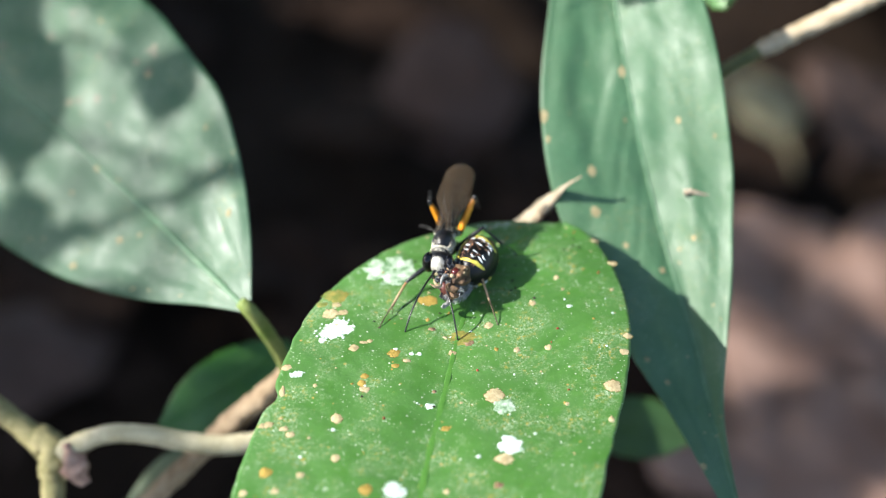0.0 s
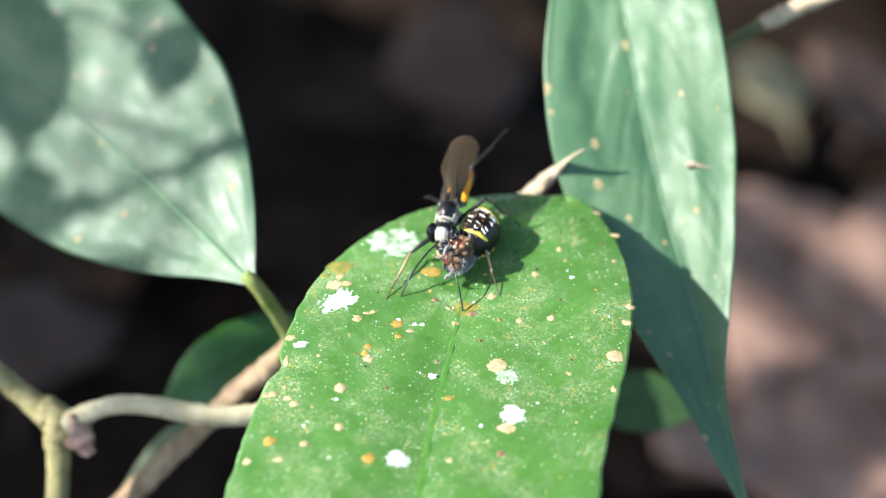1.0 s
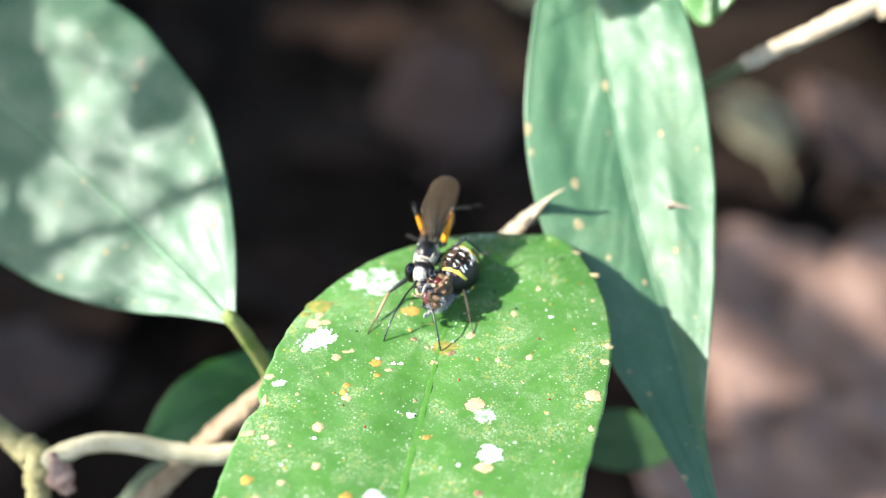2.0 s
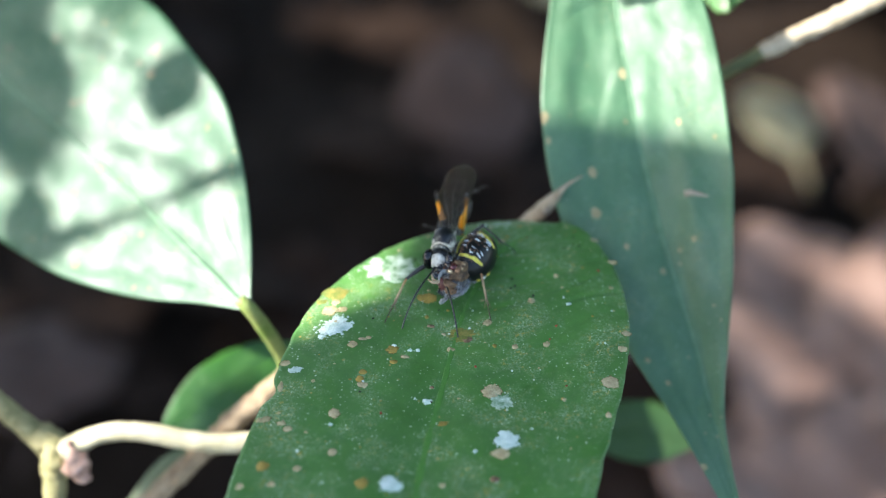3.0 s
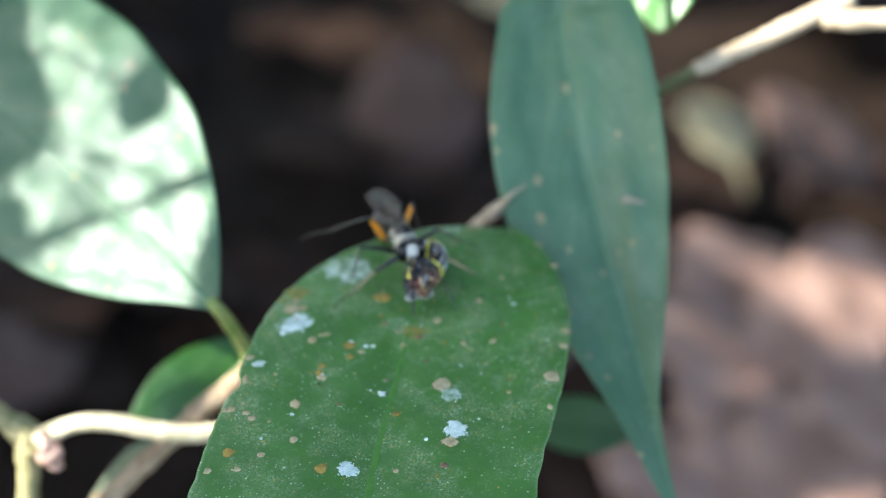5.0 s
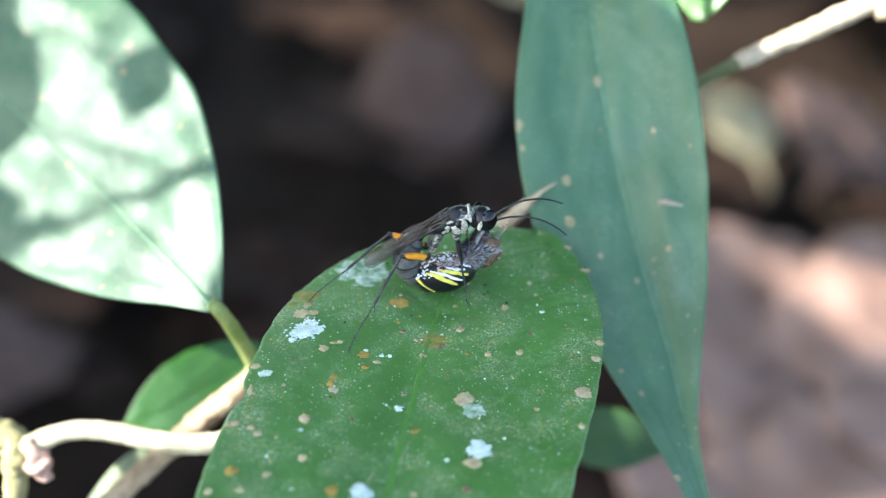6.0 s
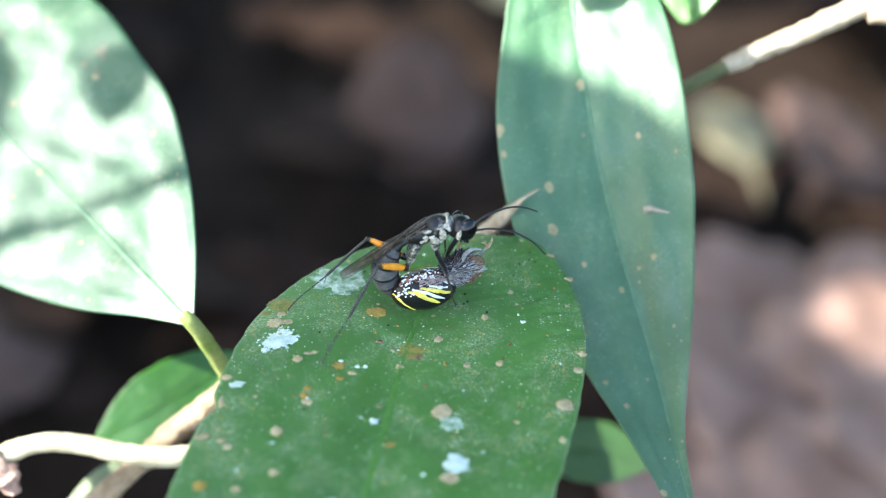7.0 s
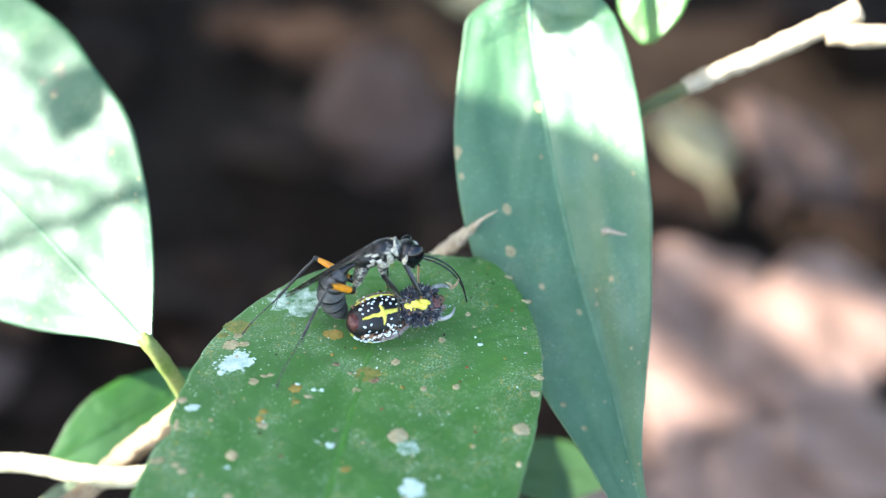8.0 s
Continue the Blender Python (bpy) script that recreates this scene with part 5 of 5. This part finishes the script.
def canopy_tree():
    """Larger unseen tree, added over the ground behind to cut its sky light."""
    tree = holder("canopy_tree", "unseen broad-leaved tree added to dim the ground", "tree")
    rng = random.Random(31)
    foot = Vector((520, 1250, GROUND_Z))
    part("trunk", tube(bmesh.new(), [foot - Vector((0, 0, 20)), foot + Vector((-20, -20, 400)), foot + Vector((-90, -120, 800)), foot + Vector((-260, -330, 1150))], [70, 56, 44, 18], 16, 30, 0.15), BARK, tree)
    crown = bmesh.new()
    for k in range(900):
        c = Vector((rng.uniform(-800, 900), rng.uniform(160, 1500), rng.uniform(520, 1150)))
        broad_leaf(crown, c, rng, rng.uniform(65, 100), rng.uniform(26, 40))
    # Low leaves added out of view to dim the ground further.
    for k in range(620):
        c = Vector((rng.uniform(-120, 620), rng.uniform(130, 700), rng.uniform(110, 430)))
        broad_leaf(crown, c, rng, rng.uniform(55, 85), rng.uniform(24, 36))
    tagged(part("crown", crown, SMALL_LEAF, tree, "crown of broad green leaves"), kind="stuff")
    for k in range(7):
        base = foot + Vector((-90, -120, 620 + 50 * k))
        end = Vector((rng.uniform(-600, 700), rng.uniform(250, 1200), rng.uniform(650, 1050)))
        part("limb", tube(bmesh.new(), [base, base.lerp(end, 0.4) + Vector((0, 0, 60)), end], [16, 11, 4], 8, 16, 0.1, k), BARK, tree)


def broad_leaf(crown, c, rng, long, wide):
    """One drooping leaf of a crown."""
    a = rng.uniform(0, 6.283)
    way = Vector((math.cos(a), math.sin(a), rng.uniform(-0.5, 0.1))).normalized()
    face = Vector((rng.uniform(-0.7, 0.3), rng.uniform(-0.4, 0.4), 1)).normalized()
    side = way.cross(face).normalized()
    up = side.cross(way)
    rows = []
    for u, w in ((-1, 0.05), (-0.6, 0.7), (-0.1, 1.0), (0.45, 0.75), (1, 0.03)):
        rows.append([crown.verts.new(c + way * long * u + side * wide * w * t + up * (abs(t) * 6 - 14 * u * u)) for t in (-1, 0, 1)])
    for p, q in zip(rows, rows[1:]):
        for j in range(2):
            crown.faces.new((p[j], p[j + 1], q[j + 1], q[j]))


def understory_tree():
    """Unseen tree, added to windward so its crown keeps sun off the ground behind."""
    tree = holder("understory_tree", "unseen small broad-leaved tree added to shade the ground", "tree")
    rng = random.Random(77)
    foot = Vector((-620, -60, GROUND_Z))
    part("trunk", tube(bmesh.new(), [foot - Vector((0, 0, 20)), foot + Vector((10, 20, 250)), foot + Vector((-20, 60, 560)), foot + Vector((-60, 160, 900))], [34, 26, 20, 9], 14, 30, 0.15), BARK, tree)
    crown = bmesh.new()
    made = 0
    while made < 620:
        x, y = rng.uniform(-1000, 120), rng.uniform(-150, 1000)
        if x > -190 and y < 190 or x > -450 and y < 80 or (x + 138) ** 2 + (y - 257) ** 2 < 8000 or (x + 210) ** 2 + (y - 335) ** 2 < 5000 or rng.random() < 0.1:
            continue
        made += 1
        c = overhead(x, y, far=rng.uniform(560, 1500))
        broad_leaf(crown, c, rng, rng.uniform(55, 85), rng.uniform(20, 32))
    # Extra leaves added to shade one patch of ground.
    for k in range(14):
        broad_leaf(crown, overhead(-303 + rng.uniform(-45, 45), 241 + rng.uniform(-40, 40), far=rng.uniform(600, 900)), rng, 70, 30)
    tagged(part("crown", crown, SMALL_LEAF, tree, "crown of broad green leaves"), kind="stuff")
    for k in range(7):
        end = overhead(rng.uniform(-850, -200), rng.uniform(0, 800), far=rng.uniform(650, 1300))
        base = foot + Vector((-10, 50, 420 + 50 * k))
        part("limb", tube(bmesh.new(), [base, base.lerp(end, 0.4) + Vector((0, 0, 60)), end], [12, 8, 3], 8, 16, 0.1, k), BARK, tree)


def dapple_spray():
    """Unseen fine foliage, added high up, sways and halves the ovate leaf's sun."""
    spray = holder("leafy_spray", "unseen fine-leaved spray added to halve the sun", "branch")
    far = 900.0
    middle = Vector((-58, 40, 0))
    long, out = Vector((0.84, 0.54, 0)), Vector((0.54, -0.84, 0))
    part("stem", tube(bmesh.new(), [overhead(*(middle - long * d), far=far + 3) for d in (230, 140, 60, -45)], [3, 2.4, 1.8, 0.8], 8, 24, 0.1), GREEN_BARK, spray)
    for i in range(7):
        for j in range(3):
            c = middle + out * (8.6 * (i - 3)) + long * (32 * (j - 1) + 6 * (i % 2))
            pts = [overhead(*(c + long * (17 * k / 2)), far=far) for k in (-2, -1, 0, 1, 2)]
            shape = blade_shape(pts, [0.5, 1.9, 2.1, 1.8, 0.3], [0.5, 1.9, 2.1, 1.8, 0.3], -SUN_WAY, (0.1, 0.1), 0.05, 6, 0.1, 0.4, 0.05, i + j)
            part("leaf", blade(shape, 14, 6, 0.3), SMALL_LEAF, spray)
    return spray


# ---- how things move ----
def between(rows, t):
    """The values of keyed rows at a time."""
    for a, b in zip(rows, rows[1:]):
        if t <= b[0]:
            k = 0 if b[0] == a[0] else max(0, (t - a[0]) / (b[0] - a[0]))
            return [p + (q - p) * k for p, q in zip(a[1:], b[1:])]
    return list(rows[-1][1:])


def eased(rows):
    """The rows with steps put in wherever the turn from one to the next is large."""
    out = [rows[0]]
    for t, m in rows[1:]:
        t0, m0 = out[-1]
        a, b = m0.to_quaternion(), m.to_quaternion()
        turn = a.rotation_difference(b).angle
        turn = min(turn, 2 * math.pi - turn)
        steps = int(turn / radians(55)) + 1
        for k in range(1, steps):
            u = k / steps
            out.append((t0 + (t - t0) * u, Matrix.Translation(m0.translation.lerp(m.translation, u)) @ a.slerp(b, u).to_matrix().to_4x4()))
        out.append((t, m))
    return out


# seconds, thorax x y z in mm, heading, nose up, roll in degrees
WASP_ROWS = [
    (0.0, 0.1, 8.4, 5.3, -101, -4, 0), (0.5, 0.1, 8.4, 5.4, -101, -3, 0), (1.0, 0.2, 8.4, 5.4, -101, -4, 0), (1.7, 0.1, 8.4, 5.3, -102, -4, 0),
    (2.8, 0.2, 8.4, 5.3, -101, -3, 0), (3.5, 0.3, 8.4, 5.4, -101, -2, 0), (4.0, 0.3, 8.4, 5.3, -101, -3, 0), (4.5, 0.3, 8.2, 5.0, -102, -2, 0), (4.7, 0.4, 8.2, 5.1, -98, 2, 0),
    (5.0, 0.8, 8.6, 6.4, -72, 12, 0), (5.3, 2.0, 7.6, 8.8, -40, 18, 0), (5.6, 3.6, 6.6, 10.4, -12, 23, 0),
    (5.8, 4.3, 6.3, 10.8, 0, 25, 0), (6.0, 4.5, 6.2, 10.9, 3, 25, 0), (6.5, 5.4, 6.0, 11.2, 4, 26, 0), (7.0, 4.5, 5.6, 11.0, 3, 26, 0), (7.5, 4.5, 5.4, 10.8, 3, 25, 0), (8.0, 3.4, 5.0, 11.3, 2, 25, 0)]
# seconds, abdomen x y z, heading, nose up, roll
SPIDER_ROWS = [
    (0.0, 4.1, 7.7, 2.6, -112, 8, 105), (1.0, 4.1, 7.7, 2.6, -112, 8, 105), (2.8, 4.0, 8.1, 2.6, -112, 7, 104), (4.0, 3.9, 8.3, 2.6, -112, 6, 104), (4.7, 3.9, 8.5, 2.6, -109, 6, 100),
    (5.0, 4.1, 7.4, 2.7, -90, 10, 62), (5.3, 3.9, 6.9, 2.8, -55, 18, 22), (5.6, 3.6, 6.4, 2.6, -18, 14, -24),
    (5.8, 3.5, 6.2, 2.7, 0, 13, -46), (6.0, 3.5, 6.1, 2.7, 4, 13, -48), (6.5, 4.1, 5.2, 2.8, 12, 12, -48), (7.0, 3.6, 4.6, 2.7, 11, 8, -44), (7.4, 3.5, 4.1, 2.8, 12, 17, -10), (7.6, 3.4, 3.8, 2.8, 14, 16, 10),
    (8.0, 3.3, 3.2, 3.1, 20, 8, 42)]
# seconds, how far the prey's front body is bent up at its waist, degrees
BEND_ROWS = [(0.0, 0), (4.7, 0), (5.3, 18), (5.8, 38), (6.5, 42), (7.0, 36), (7.5, 24), (8.0, 14)]
BEND_AT = Vector((3.3, 0, 0.3))
# seconds, knee and foot of each leg, mm in the world
LEG_ROWS = {
    ("fore", -1): [(0.0, -4.2, 5.1, 1.7, -7.4, -1.3, 0.2), (4.7, -4.3, 5.0, 1.6, -7.3, -1.4, 0.2), (5.8, 6.5, 6.6, 7.4, 7.0, 9.0, 1.0), (6.5, 7.2, 6.4, 7.6, 7.4, 9.0, 1.0), (7.5, 6.6, 5.4, 7.2, 8.0, 7.0, 2.0), (8.0, 7.2, 3.4, 8.4, 8.8, 6.0, 2.2)],
    ("fore", 1): [(0.0, 4.0, 5.6, 2.6, 6.4, -0.9, 0.2), (4.7, 4.2, 5.5, 2.5, 6.2, -0.8, 0.2), (5.8, 7.5, 8.4, 8.0, 7.0, 10.5, 1.0), (6.5, 8.2, 8.2, 8.4, 7.6, 10.4, 1.0), (8.0, 7.0, 7.0, 8.6, 8.0, 9.0, 1.2)],
    ("mid", -1): [(0.0, 0.6, 11.4, 1.8, -0.4, 15.5, 0.4), (4.0, 0.6, 11.4, 1.8, -0.4, 15.5, 0.4), (4.4, -5.6, 10.6, 4.4, -6.2, 8.6, 0.2), (4.7, -5.6, 10.6, 4.4, -6.2, 8.6, 0.2),
                  (5.8, 5.0, 1.6, 8.6, 6.7, 0.7, 0.4), (6.0, 5.2, 1.6, 8.6, 6.7, 0.7, 0.4), (6.5, 6.6, 1.4, 8.6, 7.4, 2.4, 1.0), (7.0, 5.8, 1.2, 8.6, 7.6, 2.6, 1.0), (7.5, 5.2, 1.0, 9.0, 7.2, 1.6, 1.0), (8.0, 5.2, 0.6, 9.2, 5.8, 0.2, 2.4)],
    ("mid", 1): [(0.0, 5.8, 10.8, 6.4, 9.4, 11.4, 0.2), (4.0, 5.8, 10.8, 6.4, 9.4, 11.4, 0.2), (4.4, 6.4, 10.4, 4.6, 12.4, 8.8, 0.2), (4.7, 6.4, 10.4, 4.6, 12.4, 8.8, 0.2), (5.8, 6.0, 10.4, 7.0, 6.0, 12.5, 0.2), (8.0, 4.0, 9.4, 7.0, 4.4, 11.5, 0.2)],
    ("hind", -1): [(0, -2.4, 13.6, 8.9, -1.6, 23.2, 1), (0.2, 1.5, 15.4, 7.7, 0.6, 21, -3), (0.5, 0.3, 14.6, 8.5, 0.5, 23.8, 0.8), (0.8, -1.4, 14, 8.7, -1.2, 23.2, 1), (1, 1.7, 15.6, 7.5, 0.8, 21, -3),
                   (1.3, -1.1, 14.6, 7.9, -6, 17.5, 15), (1.5, -1.8, 13.8, 8.9, -1.6, 23, 1.2), (1.7, -1.9, 13.8, 8.7, -1.7, 23, 1), (2.8, -1.1, 14, 8.5, -1.2, 23.2, 1), (3.2, -0.9, 14, 8.5, -0.7, 23.2, 0.8),
                   (3.5, 1.7, 15.6, 7.1, 0.4, 25, 3), (4, -0.5, 14.6, 7.5, -0.3, 23.8, 0), (4.2, -0.9, 14.6, 7.5, -4, 20, 12), (4.4, -2.9, 12.7, 8.5, -2.4, 22.4, 0.4), (4.7, -3.0, 12.5, 8.5, -5, 20, 1),
                   (5.8, -1.6, 2.2, 8.2, -8.0, -6.9, 0.2), (6.0, -1.6, 2.2, 8.2, -8.0, -6.9, 0.2), (6.5, -0.8, 2.0, 7.6, -8.0, -6.9, 0.2), (7.0, -1.6, 1.6, 8.4, -8.0, -6.9, 0.2), (7.5, -1.6, 1.6, 8.4, -8.0, -6.9, 0.2), (8.0, -2.2, 1.2, 9.2, -8.1, -6.8, 0.2)],
    ("hind", 1): [(0.0, 3.7, 15.0, 6.2, 4.6, 24.0, -2.0), (0.2, 3.4, 15.2, 7.6, 6.0, 24.0, 3.0), (0.5, 2.8, 15.4, 7.0, 4.4, 25.0, 2.0), (1.0, 3.4, 15.2, 8.4, 7.0, 24.0, 5.0), (1.3, 2.8, 15.4, 7.0, 5.0, 25.0, 2.0), (1.5, 3.2, 15.2, 7.4, 5.5, 22.0, -2.0), (1.7, 3.6, 14.8, 8.0, 6.0, 22.0, 0.0),
                  (2.8, 3.2, 15.0, 8.4, 6.0, 23.0, 2.0), (3.2, 2.8, 15.4, 7.0, 5.0, 25.0, 2.0), (3.5, 3.0, 15.4, 8.0, 5.4, 19.0, 16.0), (4.0, 3.0, 15.4, 7.4, 5.0, 24.0, 4.0), (4.4, 5.9, 13.0, 8.2, 6.0, 15.0, 0.2), (4.7, 5.8, 13.0, 8.6, 6.0, 15.0, 0.2),
                  (5.8, -3.9, 7.2, 8.3, -11.7, 3.7, 0.2), (6.5, -3.6, 7.2, 7.6, -11.7, 3.7, 0.2), (7.0, -3.8, 7.2, 8.3, -11.8, 3.6, 0.2), (8.0, -4.6, 7.2, 8.6, -11.9, 3.4, 0.2)]}
# seconds, the point that each antenna reaches for
FEELER_ROWS = {
    -1: [(0.0, -4.6, -2.5, 0.2), (0.5, -4.0, -2.6, 0.2), (1.0, -5.2, -1.0, 0.2), (1.7, -5.0, -2.2, 0.2), (3.0, -4.6, -2.0, 0.3), (3.5, -4.6, -1.6, 0.4), (4.5, -3.0, -3.0, 0.4), (4.7, -2.6, -2.0, 1.0),
         (5.8, 18.0, 7.0, 13.0), (6.0, 17.5, 5.0, 10.5), (6.5, 16.5, 3.5, 6.0), (7.0, 16.0, 5.0, 9.0), (7.5, 12.6, 6.4, 5.6), (8.0, 12.0, 5.4, 6.2)],
    1: [(0.0, 1.9, -4.1, 0.2), (1.0, 2.2, -4.1, 0.2), (1.7, 2.0, -4.2, 0.2), (3.5, 2.0, -3.6, 0.3), (4.5, 2.4, -3.0, 0.3), (4.7, 2.2, -2.4, 1.0),
        (5.8, 17.0, 9.6, 12.6), (6.0, 17.0, 9.0, 12.0), (6.5, 16.0, 9.0, 13.5), (7.0, 14.5, 9.5, 10.5), (7.5, 12.4, 8.4, 6.4), (8.0, 11.6, 6.6, 6.4)]}
# seconds, how far the head is bent down and turned to its left, degrees
NECK_ROWS = [(0.0, -4, 0), (4.7, 0, 0), (5.3, 20, 14), (5.8, 38, 30), (6.5, 38, 30), (8.0, 42, 26)]
# seconds, how far the wings are raised and rolled, degrees
WING_ROWS = [(0.0, 0, 0), (4.7, 0, 0), (5.3, -6, 0), (5.8, -12, -4), (6.5, -12, -8), (7.2, -12, -20), (8.0, -12, -34)]
# seconds, how far the abdomen is lifted from its curl, degrees
WAIST_ROWS = [(0.0, 20), (4.7, 20), (5.3, 16), (5.8, 2), (6.5, 0), (8.0, 0)]
# seconds, how far the spray has swung, mm
SPRAY_ROWS = [(0.0, 0, 0), (1.7, 0, 0), (2.8, -2, -3), (3.6, -2, -3), (4.2, 0, 0), (4.7, 0, 0), (5.8, -14, -30), (8.0, -24, -50)]
# seconds, how far the bough is off its shading place, out and along, mm
BOUGH_ROWS = [(0.0, 240, 0), (1.7, 200, 0), (2.5, 70, 0), (2.8, 34, -14), (3.0, 18, -8), (3.3, 4, 6), (4.0, 0, 16), (4.7, 0, 16), (5.8, 2, 14), (6.5, 4, 2), (7.0, 5, -5), (8.0, 6, -8)]


# seconds, how far the hanging leaf has swayed: to the side, down (mm), leaning (degrees)
HANGING_ROWS = [(0.0, 0, 0, 0), (1.7, 0, 0, 0), (2.8, 0, 0.16, 0.2), (3.5, 0.05, 0.08, 0.3), (4.5, 0.05, 0.2, 0.4), (4.7, 0.1, 0, 0.4), (5.8, 0.2, 0.05, 1.0), (6.0, 0.15, 0.2, 1.2), (6.5, 0.15, 0.2, 1.4), (8.0, 0.1, 0.25, 1.7)]
HANGING_MID = Vector((29, 15, -6))
HANGING_AXIS = Vector((0, -0.774, 0.633))
# seconds, how far the ovate leaf has swayed: to the side and down, mm
OVATE_ROWS = [(0.0, 0, 0), (0.5, 0, 0.1), (1.7, 0, 0.2), (2.8, -0.2, 0), (3.5, -0.1, 0.05), (4.0, -0.3, 0.1), (4.5, -0.2, -0.35), (4.7, 0, -0.1), (5.8, 0.35, 0.5), (6.0, 0.05, 0.35), (6.5, 0.1, 0.85), (7.0, 0.05, 0.7), (8.0, 0.2, 0.8)]
DOWNWARD = Vector((0, -0.643, -0.766))


def hanging_pose(across, down, turn):
    about = Matrix.Translation(HANGING_MID * MM)
    return Matrix.Translation((Vector((across, 0, 0)) + DOWNWARD * down) * MM) @ about @ Matrix.Rotation(radians(turn), 4, HANGING_AXIS) @ about.inverted()


# seconds, how far the fine spray has swung off, mm
FINE_SPRAY_ROWS = [(0.0, 0), (1.7, 0), (2.8, 22), (3.5, 12), (4.7, 12), (5.8, 2), (6.5, -2), (8.0, 0)]
# seconds, how far the second bough stands off the sunlit-coloured leaves, mm
GROUND_BOUGH_ROWS = [(0.0, 60), (0.5, 64), (1.0, 88), (1.5, 96), (1.7, 94), (2.8, 52), (3.0, 48), (3.5, 12), (4.0, 12), (4.5, 26), (4.7, 34), (5.8, 56), (6.0, 36), (6.5, -4), (7.0, 4), (7.5, 48), (8.0, 100)]


def body_pose(row):
    x, y, z, heading, nose, roll = row
    return Matrix.Translation(Vector((x, y, z)) * MM) @ Matrix.Rotation(radians(heading), 4, "Z") @ Matrix.Rotation(radians(-nose), 4, "Y") @ Matrix.Rotation(radians(roll), 4, "X")


def motions():
    walk(wasp, eased([(r[0], body_pose(r[1:])) for r in WASP_ROWS]))
    walk(spider, eased([(r[0], body_pose(r[1:])) for r in SPIDER_ROWS]))
    walk(spider_front, [(t, Matrix.Translation(BEND_AT * MM) @ Matrix.Rotation(radians(a), 4, Vector((0, -0.67, -0.74))) @ Matrix.Translation(-BEND_AT * MM)) for t, a in BEND_ROWS])
    for (kind, sign), leg in wasp_legs.items():
        hip = HIPS[kind] * 1.0
        hip.y *= sign
        thigh = LEG_LENGTHS[kind][0]
        upper, lower = [], []
        for row in LEG_ROWS[kind, sign]:
            inside = body_pose(between(WASP_ROWS, row[0])).inverted()
            knee, foot = (inside @ (Vector(p) * MM) / MM for p in (row[1:4], row[4:7]))
            m = aim(hip, knee)
            joint = hip + (knee - hip).normalized() * thigh
            upper.append((row[0], m))
            lower.append((row[0], m.inverted() @ aim(joint, foot)))
        walk(leg, eased(upper))
        walk([c for c in leg.children if c.name.startswith("lower_leg")][0], eased(lower))
    def neck(a, yaw):
        turn = Matrix.Rotation(radians(yaw), 4, "Z") @ Matrix.Rotation(radians(a), 4, "Y")
        nod = Matrix.Rotation(radians(a * 0.7), 3, "Y")
        return Matrix.Translation((NECK_AT + nod @ (HEAD_AT - NECK_AT)) * MM) @ turn

    walk(wasp_head, [(t, neck(a, b)) for t, a, b in NECK_ROWS])
    for sign, feeler in wasp_feelers.items():
        rows = []
        for row in FEELER_ROWS[sign]:
            inside = (body_pose(between(WASP_ROWS, row[0])) @ neck(*between(NECK_ROWS, row[0]))).inverted()
            rows.append((row[0], aim(FEELER_AT[sign], inside @ (Vector(row[1:]) * MM) / MM)))
        walk(feeler, eased(rows))
    for wing in wasp_wings:
        walk(wing, [(t, Matrix.Translation(WING_AT * MM) @ Matrix.Rotation(radians(a), 4, "Y") @ Matrix.Rotation(radians(b), 4, "X")) for t, a, b in WING_ROWS])
    walk(wasp_waist, eased([(t, Matrix.Translation(WAIST_AT * MM) @ Matrix.Rotation(radians(a), 4, "Y")) for t, a in WAIST_ROWS]))
    for thing in hanging:
        walk(thing, [(t, hanging_pose(*sway)) for t, *sway in HANGING_ROWS])
    walk(ovate, [(t, Matrix.Translation((Vector((across, 0, 0)) + DOWNWARD * down) * MM)) for t, across, down in OVATE_ROWS])
    walk(bough, [(t, Matrix.Translation((EDGE_OUT * off + EDGE_WAY * along) * MM)) for t, off, along in BOUGH_ROWS])
    walk(fine_spray, [(t, Matrix.Translation(Vector((-off * 0.6, off, 0)) * MM)) for t, off in FINE_SPRAY_ROWS])
    walk(far_bough, [(t, Matrix.Translation(Vector((-off, -0.1 * off, 0)) * MM)) for t, off in GROUND_BOUGH_ROWS])
    walk(spray, [(t, Matrix.Translation(Vector((x, y, 0)) * MM)) for t, x, y in SPRAY_ROWS])


ground()
litter()
hanging, ovate = shrub()
wasp, wasp_head, wasp_feelers, wasp_waist, wasp_legs, wasp_wings = build_wasp()
spider, spider_front = build_spider()
bough = shade_branch()
far_bough = ground_bough()
sprig()
understory_tree()
canopy_tree()
fine_spray = dapple_spray()
spray = swinging_spray()
motions()
